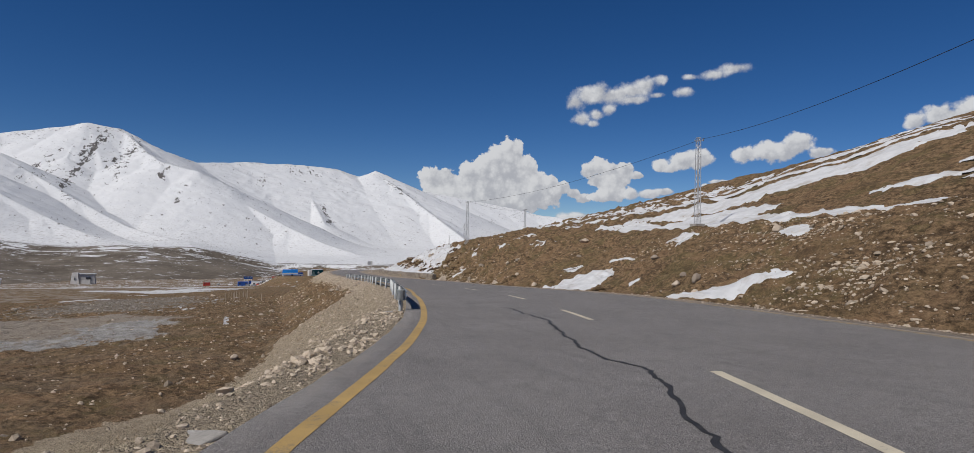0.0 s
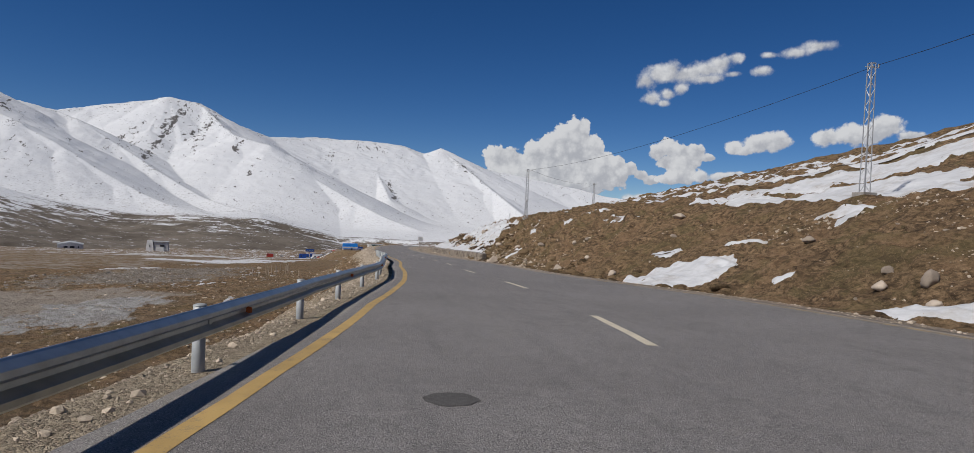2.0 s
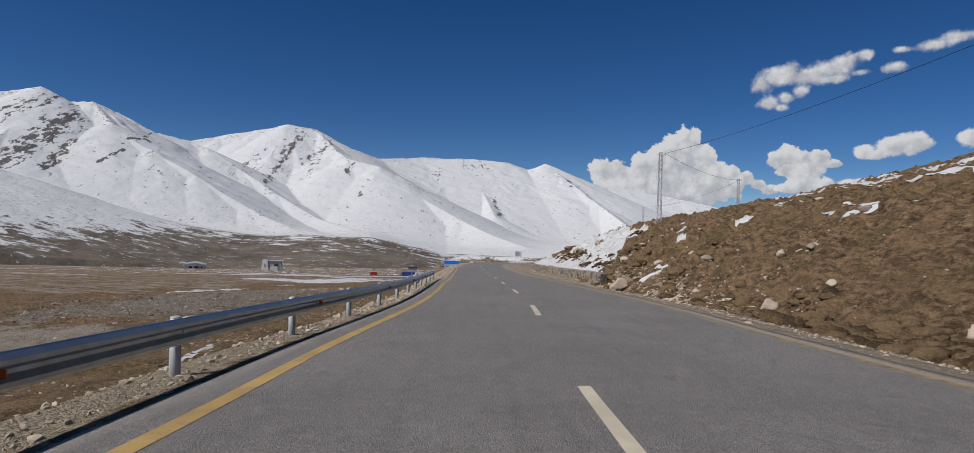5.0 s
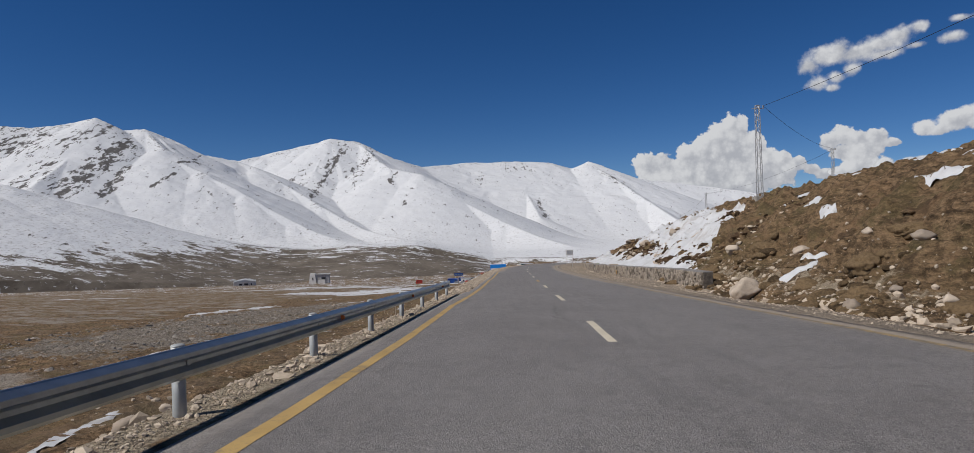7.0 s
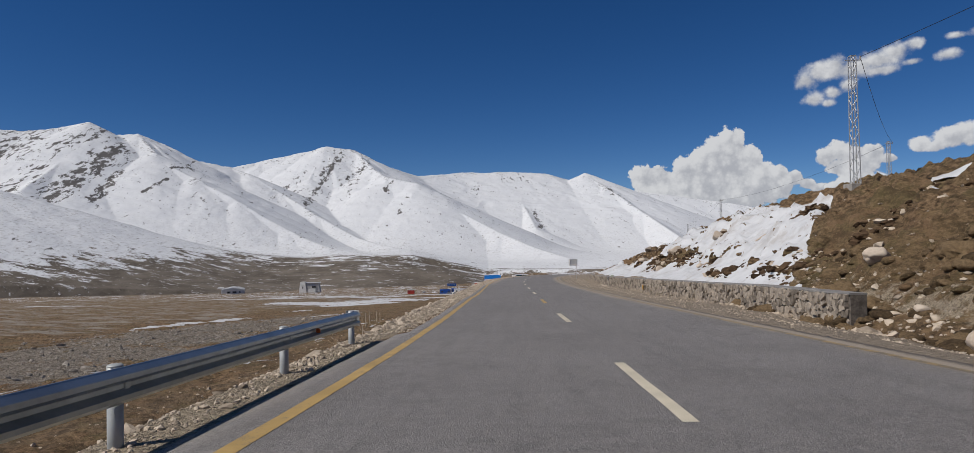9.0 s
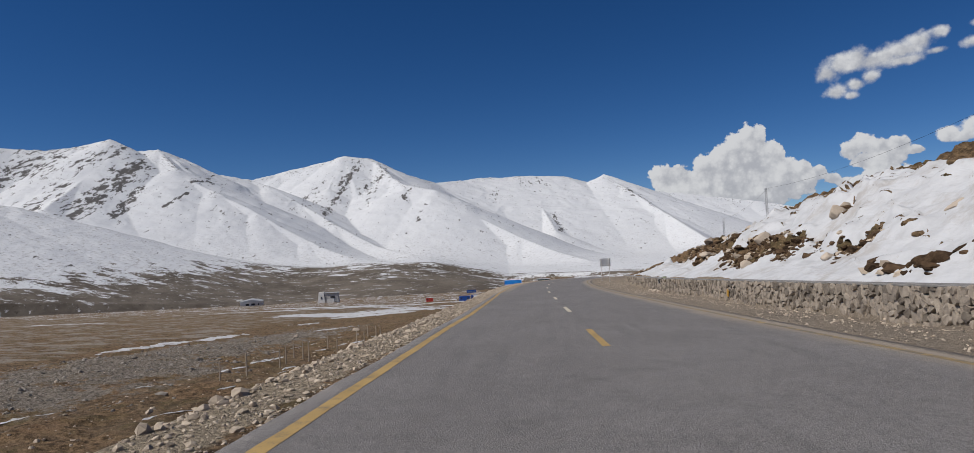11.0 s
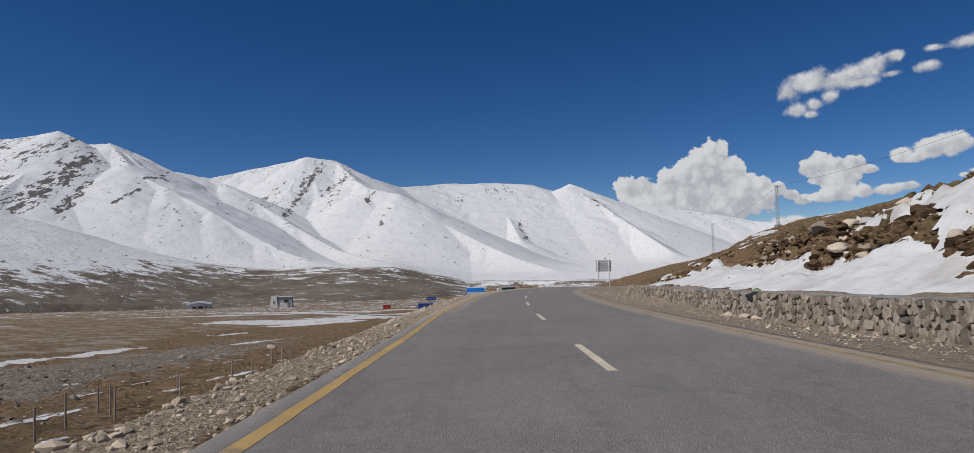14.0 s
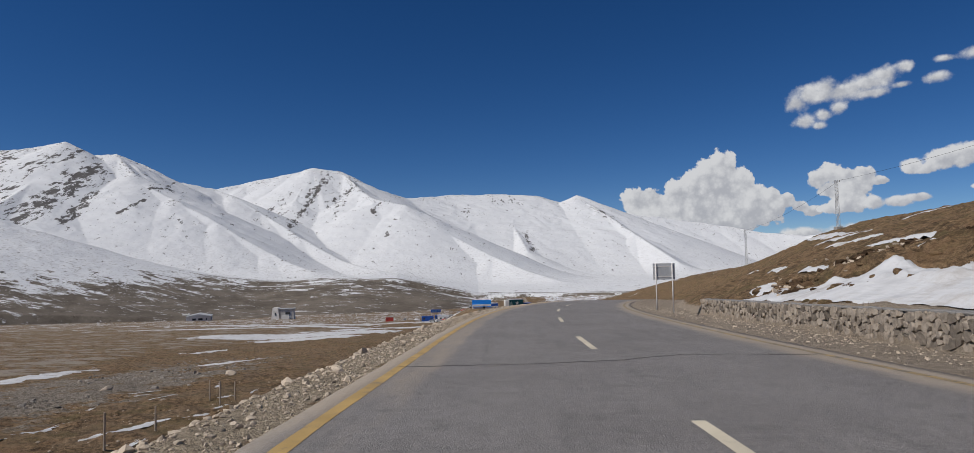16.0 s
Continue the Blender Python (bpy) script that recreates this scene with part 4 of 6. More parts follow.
def snow_patch(x, y, along, across, turn, thick=0.16, ragged=0.9, step=0.3, seed=0, holes=0.0, label="old white snow patch on the brown slope"):
    c, s = math.cos(radians(turn)), math.sin(radians(turn))
    p = np.arange(-along * 1.25, along * 1.25 + step, step)
    q = np.arange(-across * 1.35, across * 1.35 + step, step)
    P_, Q_ = np.meshgrid(p, q)
    X, Y = x - P_ * s + Q_ * c, y + P_ * c + Q_ * s
    r = (np.abs(P_) / along) ** 2.2 + (np.abs(Q_) / across) ** 2
    f = 1 - r + ragged * fbm(X / (across * 0.9) + seed, Y / (across * 1.3), 4, 60 + seed) + 0.25 * fbm(X / 0.8, Y / 0.8, 3, 66 + seed)
    if holes:
        gap = thaw(X, Y, seed)
        if x > 8 and y > 8:
            gap = gap * np.clip((X - road_x(np.clip(Y, -140, 200)) - 10.6) / 1.8, 0, 1.3)
        f = f - holes * np.clip(gap, 0, 1.5)
    base = ground_z(X, Y)
    # hollows under the snow are filled, so it lies smoother than the turf
    even = sum(ground_z(X + a, Y + b) for a in (-0.7, 0, 0.7) for b in (-0.9, 0, 0.9)) / 9
    u = X - road_x(np.clip(Y, -140, 200))
    by_wall = (Y > -9) & (Y < 73) & (x > 8)
    f = np.where(by_wall, np.minimum(f, (u - 9.42) * 2.5), f)
    if x > 8 and y > 8:
        f = np.minimum(f, (Y + 2 - 1.7 * (u - 10.5)) / 3 + 0.5 * fbm(X / 1.2, Y / 1.2, 3, 31))
    t = np.where(f > 0, thick * np.clip(f, 0, 1) ** 0.6 + 0.012, np.maximum(f * 0.9, -0.3))
    fill = np.clip(f * 1.6, 0, 1)
    Z = base + fill * np.maximum(even - base, -0.05) + t
    keep = f > -0.33
    if x > 8:
        keep &= (u > 9.1) | ~by_wall
    rows, cols = X.shape
    faces = grid_faces(rows, cols)
    faces = faces[keep.ravel()[faces].all(1)]
    # each connected piece of snow is a thing of its own; scraps are left out
    mark = np.arange(rows * cols)
    while len(faces):
        low = mark[faces].min(1)
        before = mark.copy()
        for k in range(4):
            np.minimum.at(mark, faces[:, k], low)
        mark = mark[mark]
        if (mark == before).all():
            break
    points = np.stack([X, Y, Z], -1).reshape(-1, 3)
    above = (f > 0.02).ravel()
    kinds, count = np.unique(mark[faces[:, 0]], return_counts=True) if len(faces) else ((), ())
    for kind, size in zip(kinds, count):
        mine = faces[mark[faces[:, 0]] == kind]
        if size < 14 or above[mine].all(1).sum() < 5:
            continue
        used = np.unique(mine)
        index = np.zeros(rows * cols, int)
        index[used] = np.arange(len(used))
        tagged(mesh_object("snow_patch", points[used], index[mine].tolist(), M_SNOW, None, True), label, "snow", "snow patches")


for args in (
    (13.0, -53.3, 4.4, 2.6, 12, 0.3, 0.3, 0.1), (12.3, -75.6, 3.9, 0.95, 25, 0.14, 0.6, 0.15), (13.6, -63.0, 0.8, 0.3, 10, 0.08, 0.6, 0.12), (22.0, -56.8, 2.0, 0.6, 12, 0.1, 0.6, 0.2), (21.2, -71.4, 1.8, 0.9, -25, 0.1, 0.6, 0.2), (17.5, -53.4, 1.8, 0.4, 20, 0.2, 0.3, 0.1), (16.2, -45.7, 1.6, 0.4, 12, 0.08, 0.7, 0.15), (20.1, -25.8, 2.6, 0.5, 8, 0.1, 0.7, 0.2), (18.7, -15.0, 2.2, 0.45, 8, 0.08, 0.7, 0.2), (11.0, -16.0, 0.9, 0.35, 60, 0.12, 0.5, 0.1), (12.2, -15.4, 0.7, 0.3, 40, 0.1, 0.5, 0.1), (17.8, -4.6, 1.8, 0.5, 15, 0.1, 0.6, 0.2), (17.3, -0.5, 0.9, 0.3, 10, 0.1, 0.6, 0.15), (15.2, -10.5, 0.9, 0.4, -20, 0.1, 0.6, 0.15), (18.8, 8.2, 1.6, 0.6, 5, 0.1, 0.6, 0.2), (19.8, -28.3, 2.6, 0.5, 16, 0.05), (17.8, -21.1, 1.6, 0.35, 16, 0.05), (16.6, -44.7, 1.8, 0.4, 20, 0.05), (20.3, -36.8, 1.3, 0.4, 16, 0.05), (18.5, -32.6, 0.9, 0.2, 16, 0.04), (17.6, -31.5, 1.2, 0.22, 18, 0.04), (17.0, -8.9, 1.6, 0.35, 14, 0.05), (21.2, -58.2, 1.5, 0.7, -60),
    (16.6, -66.0, 0.7, 0.35, 20), (18.0, -72.0, 0.8, 0.3, 40), (13.4, -62.0, 0.8, 0.3, 15), (17.2, -20.0, 0.9, 0.4, 30), (21.0, -14.0, 1.5, 0.6, 30), (25, -8, 2.0, 0.7, 20), (20.5, 3.5, 1.2, 0.5, 20), (24, 4, 2.5, 0.6, 12),
):
    snow_patch(*args, seed=int(abs(args[1])))
BAND = "long white snow band along the hillside"
snow_patch(26.9, -58, 31, 2.6, -3, 0.2, 0.5, 0.3, 3, 0.0, "white snow lying along the old hillside track")
snow_patch(30.0, -48, 10, 3.0, 12, 0.2, 0.5, 0.3, 4, 0.1, "white snow lying along the old hillside track")
for x, y, along, across, turn, holes in (
    (38.6, -46, 22, 3.3, 27, 0.15), (44.5, -45, 21, 0.8, 27, 0.5), (49.5, -43, 24, 1.3, 26, 0.5), (56.5, -44, 34, 1.1, 26, 0.6), (40.5, -36, 8, 0.7, 27, 0.4), (37.5, -28, 7, 0.8, 25, 0.4), (64, -48, 40, 1.4, 26, 0.5),
    (34.5, -70, 4.5, 0.9, 14, 0.2), (38, -72, 2.2, 0.6, 5, 0.1), (33.5, -77, 3.5, 0.9, -5, 0.2), (30, -82, 3.0, 0.6, -10, 0.2), (36, -20, 14, 1.0, 22, 0.5), (45, -12, 26, 1.5, 23, 0.5), (31, -14, 5, 0.6, 22, 0.4), (53, -8, 30, 1.8, 20, 0.4),
):
    snow_patch(x, y, along, across, turn, 0.14, 0.8, 0.4, int(abs(x + y)) % 40 + 20, holes, BAND)
snow_patch(40, 4, 26, 2.5, 6, 0.12, 0.9, 0.6, 6, 0.8, BAND)
snow_patch(58, 26, 42, 4.0, 8, 0.12, 0.9, 0.8, 9, 0.5, BAND)
snow_patch(13.8, 21, 29, 6.4, 0, 0.12, 0.6, 0.2, 7, 2.3, "broad white snowfield behind the low stone wall")
snow_patch(17.5, 33, 11, 2.4, 8, 0.12, 0.9, 0.3, 8, 1.2)
snow_patch(11.3, 53, 11.5, 2.0, 0, 0.14, 0.45, 0.2, 12, 0.2, "white snow bank behind the low stone wall")
for args in ((16.7, 58, 2.4, 0.5, 0), (15.7, 67.6, 2.2, 0.5, -10), (12.6, 67, 2.4, 0.7, -10), (20, 66, 3.5, 0.6, 0), (27, 84, 5, 0.8, 0), (19, 80, 3.5, 0.6, -15), (34, 100, 7, 0.9, -8), (44, 105, 8, 1.0, -5), (24, 98, 5, 0.7, -20), (46, 125, 9, 1.3, -8), (33, 120, 6, 0.9, -15)):
    snow_patch(*args, seed=int(args[1]))
for args in (
    (-70.5, 112, 27, 2.6, 2), (-71.5, 182, 8, 1.6, -10), (-52.5, 152, 8, 2.2, -30), (-25, 73.5, 6.5, 0.6, -8), (-28.5, 10, 6, 0.8, -15), (-32, 22, 4, 0.6, -20), (-27.9, 51, 3.1, 0.6, -10), (-29, 45.3, 1.4, 0.4, -35), (-24.9, 39.3, 1.2, 0.25, -15), (-24.8, 37.1, 1.3, 0.2, 5),
    (-20, -21, 6.0, 0.4, 5), (-20, -50, 1.2, 0.3, 30), (-23, 8, 1.6, 0.35, -10), (-22.5, 12, 1.2, 0.4, -20), (-19, 4, 1.1, 0.3, -10), (-21, 16, 1.4, 0.35, 20), (-31, 71, 1.8, 0.5, -15),
):
    snow_patch(*args, thick=0.05, ragged=1.0, seed=int(abs(args[0])), label="thin old snow patch on the valley floor")
for i in range(26):
    x, y = -18 - 17 * rng.uniform() ** 1.2, 8 + 92 * rng.uniform()
    snow_patch(x - 0.06 * y, y, rng.uniform(0.8, 2.2), rng.uniform(0.2, 0.4), rng.uniform(-30, 15), 0.05, 1.0, 0.2, i + 5, label="small scrap of old snow on the brown turf")
for args in ((-66, 243, 22, 9, -56, 0.1, 0.8, 0.6), (-82, 278, 40, 26, -67, 0.1, 0.5, 0.8), (-145, 428, 115, 9, 52, 0.1, 0.9, 2.0), (-215, 268, 26, 5, 80, 0.1, 0.9, 1.0), (-60, 330, 40, 9, -60, 0.1, 1.0, 1.0), (-150, 380, 60, 12, -75, 0.1, 1.0, 1.5), (-100, 440, 70, 18, -70, 0.1, 1.0, 2.0)):
    snow_patch(*args, seed=int(-args[0]), holes=0.5, label="wide thin snow sheet on the valley floor")


# ---- stones, tussocks and dry grass ----
def stuff(ob, label, category):
    return tagged(ob, label, category, "", "stuff")


n = 36000
y = rng.uniform(-109, 112, n)
depth = rng.beta(0.9, 2.2, n)
u = left_edge(y) - np.where(y < -14, 0.85, 0.4) - depth * np.minimum(bank_width(y) + 0.1, 7.5)
size = np.clip(rng.lognormal(-2.95, 0.55, n), 0.02, 0.32) * (0.6 + 1.0 * depth)
stuff(rocks("bank_rubble", *by_road(u, y), size, M_STONE, 0.35), "pale broken stone rubble on the road bank", "rubble")
n = 4200
y = rng.uniform(-109, -88, n)
depth = rng.beta(1.1, 1.6, n)
u = left_edge(y) - 0.7 - depth * 6.5
lumps = fbm((road_x(y) + u) / 1.1, y / 1.9, 3, 190) > -0.05
stuff(rocks("bank_blocks", *by_road(u[lumps], y[lumps]), np.clip(rng.lognormal(-2.55, 0.45, lumps.sum()), 0.05, 0.3), M_STONE, 0.42), "grey broken blocks tipped down the road bank", "rubble")
n = 3600
y = rng.uniform(-20, 112, n)
u = left_edge(y) - 1.2 - rng.beta(1.7, 2, n) * (bank_width(y) - 0.6)
stuff(rocks("bank_stones", *by_road(u, y), np.clip(rng.lognormal(-2.4, 0.45, n), 0.05, 0.32), M_STONE, 0.38), "tan broken rocks heaped along the road shoulder", "rubble")
n = 7000
y = rng.uniform(0, 160, n)
x = rng.uniform(-64, -25, n)
ok = (x < np.interp(y, (0, 50, 70, 160), (-26, -27, -37, -45)) + rng.normal(0, 3, n)) & (fbm(x / 9, y / 9, 3, 41) > -0.12)
stuff(rocks("river_stones", x[ok], y[ok], np.clip(rng.lognormal(-1.6, 0.55, ok.sum()), 0.08, 1.0), M_SHINGLE, 0.45), "grey stones of the dry river bed", "river stones")
n = 4500
y = rng.uniform(-105, 120, n)
u = -8 - rng.exponential(11, n)
stuff(rocks("field_stones", *by_road(u, y), np.clip(rng.lognormal(-2.1, 0.55, n), 0.06, 0.6), M_STONE, 0.4), "scattered pale stones on the turf below the road", "stones")
n = 9000
y = rng.uniform(-105, 80, n)
u = right_edge(y) + 0.35 + rng.beta(2, 1.6, n) * (8.6 - right_edge(y))
stuff(rocks("verge_gravel", *by_road(u, y), np.clip(rng.lognormal(-3.25, 0.5, n), 0.015, 0.2), M_STONE, 0.35), "loose pale gravel on the dusty verge", "gravel")
n = 1300
y = rng.uniform(-100, 75, n)
u = 10.5 + rng.exponential(6.0, n)
lumpy = fbm(road_x(y) / 6 + u / 5, y / 7, 3, 120)
near = (rng.uniform(0, 1, n) < np.clip(0.35 + 1.8 * lumpy, 0.05, 1)) & ~((y > -2) & (y < 46) & (u < 16))
scree_n = 2200
y2 = rng.uniform(-36, 2, scree_n)
u2 = 8.5 + rng.exponential(1.5, scree_n)
y3 = rng.uniform(-104, -52, 5200)
u3 = rng.uniform(10.5, 27, 5200)
strewn = fbm((road_x(y3) + u3) / 4, y3 / 9, 3, 180) > 0.1
y4 = np.concatenate([rng.normal(-84, 3.0, 900), rng.normal(-72, 3.2, 420)])
u4 = np.concatenate([rng.normal(16.3, 1.7, 900), rng.normal(22.5, 1.0, 420)])
yy, uu_ = np.concatenate([y[near], y2, y3[strewn], y4]), np.concatenate([u[near], u2, u3[strewn], u4])
stuff(rocks("hill_stones", *by_road(uu_, yy), np.clip(rng.lognormal(-2.3, 0.6, len(yy)), 0.04, 0.5), M_STONE, 0.4), "pale broken stones strewn over the hillside", "stones")

n = 6000
y = rng.uniform(-2, 66, n)
u = rng.uniform(10.6, 18.5, n)
bare = thaw(road_x(y) + u, y, 7) > 0.12
stuff(rocks("soil_clods", *by_road(u[bare], y[bare]), np.clip(rng.lognormal(-1.15, 0.45, bare.sum()), 0.12, 0.8), M_SOIL, 0.55, BALL2, 0.5, 0.25, False), "dark bare soil clods breaking through the snow", "soil")
n = 2200
y = rng.uniform(-2, 66, n)
u = rng.uniform(10.6, 18.5, n)
bare = thaw(road_x(y) + u, y, 7) > 0.1
stuff(rocks("outcrop_stones", *by_road(u[bare], y[bare]), np.clip(rng.lognormal(-1.6, 0.5, bare.sum()), 0.08, 0.7), M_STONE, 0.35), "broken tan rocks lying among the thawed soil", "rubble")
n = 1300
y = rng.uniform(-62, 1, n)
u = 8.6 + rng.beta(0.9, 2.0, n) * 5.5
dark = fbm((road_x(y) + u) / 1.6, y / 2.4, 3, 170) > -0.05
stuff(rocks("toe_cushions", *by_road(u[dark], y[dark]), np.clip(rng.lognormal(-0.75, 0.4, dark.sum()), 0.2, 1.1), M_TUSSOCK, 0.62, BALL3, 0.55, 0.12, True), "dark brown turf cushions at the foot of the slope", "tussocks")
n = 350
y = rng.uniform(-60, 70, n)
u = 9.2 + rng.beta(0.9, 2.2, n) * 9
keep = (fbm((road_x(y) + u) / 3.3, y / 4.2, 3, 140) > -0.12) & ~((y > -2) & (y < 47) & (u < 12 + 2.5 * fbm(y / 3, u / 3, 2, 9)))
stuff(rocks("turf_tussocks", *by_road(u[keep], y[keep]), np.clip(rng.lognormal(-0.75, 0.4, keep.sum()), 0.2, 1.1), M_GROUND, 0.62, BALL3, 0.5, 0.12, True), "brown dry grass tussocks covering the hillside", "tussocks")


def blades(name, x, y, length, material, label):
    n = len(x)
    z = ground_z(x, y)
    a, b = rng.uniform(0, 2 * np.pi, n), rng.uniform(0, 2 * np.pi, n)
    w = length * 0.16
    lean = length * rng.uniform(0.2, 0.9, n)
    p0 = np.stack([x - w * np.cos(a), y - w * np.sin(a), z - 0.02], -1)
    p1 = np.stack([x + w * np.cos(a), y + w * np.sin(a), z - 0.02], -1)
    p2 = np.stack([x + lean * np.cos(b), y + lean * np.sin(b), z + length * rng.uniform(0.5, 1.0, n)], -1)
    v = np.stack([p0, p1, p2], 1).reshape(-1, 3)
    return stuff(fast_mesh(name, v, np.arange(3 * n).reshape(-1, 3), material), label, "grass")


M_BLADE = plain("dry_grass_blade", (0.115, 0.078, 0.045), (0.36, 0.262, 0.16), 3, 0.95, rand="island", spec=0.05)
n = 170000
y = rng.uniform(-105, 78, n)
u = 9.4 + rng.beta(0.9, 2.4, n) * 26
keep = (fbm((road_x(y) + u) / 2.2, y / 2.6, 3, 150) > -0.1) & ~((y > -2) & (y < 47) & (u < 11))
blades("hill_grass", *by_road(u[keep], y[keep]), rng.uniform(0.025, 0.10, keep.sum()), M_BLADE, "short dry brown grass on the hillside")
n = 60000
y = rng.uniform(-105, 90, n)
u = np.where(y > -72, -6.9, -9.5) - rng.exponential(8, n)
keep = fbm((road_x(y) + u) / 2.2, y / 2.6, 3, 155) > -0.05
blades("valley_grass", *by_road(u[keep], y[keep]), rng.uniform(0.04, 0.14, keep.sum()), M_BLADE, "short dry brown turf below the road")


# ---- single boulders ----
def boulder(x, y, size, flat=0.75, seed=0, label="weathered tan granite boulder on the slope"):
    v0, f0 = BALL4 if size > 0.9 else BALL3
    v = []
    for p in v0:
        q = Vector(p)
        d = 1 + 0.32 * noise.noise(q * 1.1 + Vector((seed * 3.1, 0, 0))) + 0.13 * noise.noise(q * 3.2 + Vector((0, seed * 1.7, 0))) + 0.05 * noise.noise(q * 8 + Vector((seed, 0, 2)))
        # flat broken faces
        for k in range(10):
            nrm = Vector((math.sin(seed + k * 2.4), math.cos(seed * 1.7 + k * 1.9), 0.9 * math.sin(k * 3.1 + seed))).normalized()
            cut = 0.60 + 0.03 * k + 0.05 * noise.noise(q * 4 + Vector((0, 0, seed)))
            if q.dot(nrm) * d > cut:
                d = cut / q.dot(nrm)
        v.append((q.x * d, q.y * d * 0.85, q.z * d * flat))
    v = np.array(v) * size / 2
    z = float(ground_z(np.array([x]), np.array([y]))[0])
    ob = mesh_object("boulder", v, f0.tolist(), M_BOULDER, None, True)
    ob.matrix_world = pose(x, y, z + size * flat * 0.22, 0, 0, seed * 47 % 360)
    return tagged(ob, label, "boulder", "boulders")


SPOTS = ((9.1, -15.2, 1.9, 0.75), (14.4, 44.6, 1.3, 0.6), (15.6, 44.0, 0.9, 0.6), (12.6, 39.5, 1.2, 0.45), (13.7, 38.3, 0.9, 0.6), (12.4, 37.5, 0.7, 0.5), (9.1, -24.6, 0.6, 0.9), (11.9, -5.2, 1.0, 0.85), (14.8, -28.2, 0.65, 0.8), (15.8, -29.7, 0.7, 0.7), (15.6, -28.6, 0.5, 0.7), (10.9, -35.0, 0.95, 0.8), (11.95, -45.4, 0.8, 0.75), (13.9, -16.8, 0.6, 0.8), (21.6, -37.0, 1.3, 0.5), (13.2, -71.6, 0.8, 0.85), (13.0, -69.6, 0.75, 0.7), (12.4, -72.6, 0.6, 0.8), (14.2, -68.6, 0.55, 0.7), (17, -60.3, 0.9, 0.6), (13.7, -35, 0.6, 0.8),
         (10.9, 24.9, 0.75, 0.8), (13.3, 28.7, 1.3, 0.85), (12.1, 17.3, 0.8, 0.7), (12.3, 32.4, 0.8, 0.7), (13.5, 43.6, 0.7, 0.8), (14.6, 12.0, 1.1, 0.6), (15.0, 22.5, 1.2, 0.7), (13.4, 37.0, 0.9, 0.6), (13.0, -22.0, 0.8, 0.7),
         (10.6, -27.0, 0.6, 0.7), (11.5, -20.5, 0.7, 0.7), (10.8, -24.0, 0.5, 0.7), (12.6, -13.0, 0.9, 0.6), (10.2, -10.5, 0.6, 0.6), (15.5, -30.0, 0.7, 0.7), (18.5, -42.0, 0.7, 0.6), (21, -70.0, 1.0, 0.6), (24.0, -74.0, 0.8, 0.6), (12.5, -52.0, 0.5, 0.7),
         (19.5, -28.0, 0.8, 0.5), (22.5, -18.0, 0.9, 0.5), (18.8, 20.0, 1.0, 0.6), (16.5, 34.0, 0.8, 0.6), (17.0, 42.0, 0.9, 0.6), (14.0, 50.0, 0.7, 0.6), (10.9, 61.0, 0.4, 0.8))
for i, (x, y, s, f) in enumerate(SPOTS):
    boulder(x, y, s, f, i + 1)
for i, (x, y, s, f) in enumerate(((-6.6, -27.6, 0.55, 0.7), (-7.4, -26.2, 0.7, 0.6), (-7.0, -30.0, 0.5, 0.7), (-6.4, -24.0, 0.45, 0.7), (-5.5, -40.9, 0.4, 0.7), (-5.8, -40.2, 0.55, 0.6), (-5.45, -39.5, 0.35, 0.7), (-15.0, -5.4, 1.0, 0.6), (-16.3, -10.0, 0.8, 0.6), (-18.6, -15.3, 0.9, 0.6), (-15.9, -59.2, 0.7, 0.6), (-14.5, -84, 0.7, 0.5), (-13.0, -78, 0.5, 0.6), (-36, 112, 1.6, 0.6), (-42, 96, 1.3, 0.6))):
    boulder(x, y, s, f, i + 60, "pale broken rock below the road shoulder")


# ---- turf mounds standing out of the snow and the slope ----
def turf_mound(x, y, size, flat, seed, material, label):
    v0, f0 = BALL4
    v = []
    for p in v0:
        q = Vector(p)
        d = 1 + 0.35 * noise.noise(q * 1.3 + Vector((seed * 2.3, 0, 0))) + 0.22 * noise.noise(q * 3.5 + Vector((0, seed, 0))) + 0.16 * noise.noise(q * 8 + Vector((0, 0, seed))) + 0.12 * noise.noise(q * 17)
        v.append((q.x * d * 0.8, q.y * d * 1.15, q.z * d * flat))
    ob = mesh_object("turf_mound", np.array(v) * size / 2, f0.tolist(), material, None, True)
    ob.matrix_world = pose(x, y, at_land(x, y) - size * flat * 0.16, 0, 0, seed * 31 % 40 - 20)
    return tagged(ob, label, "turf mound", "turf mounds")


for i, (x, y, size, flat) in enumerate(((13.4, 37.0, 1.7, 0.6), (14.4, 35.0, 1.3, 0.55), (13.9, 39.6, 1.2, 0.5), (14.9, 44.4, 1.2, 0.5), (12.6, 42.2, 0.9, 0.45), (14.0, 31.4, 1.2, 0.5), (13.0, 34.2, 0.8, 0.5), (15.4, 48.0, 1.2, 0.5), (16.6, 51.5, 1.3, 0.45), (13.4, 27.2, 1.0, 0.5), (17.3, 33.0, 1.2, 0.45), (17.6, 38.0, 1.4, 0.4), (18.0, 28.0, 1.2, 0.4))):
    turf_mound(x, y, size, flat, i + 3, M_GROUND, "dark brown turf mound breaking out of the snow")
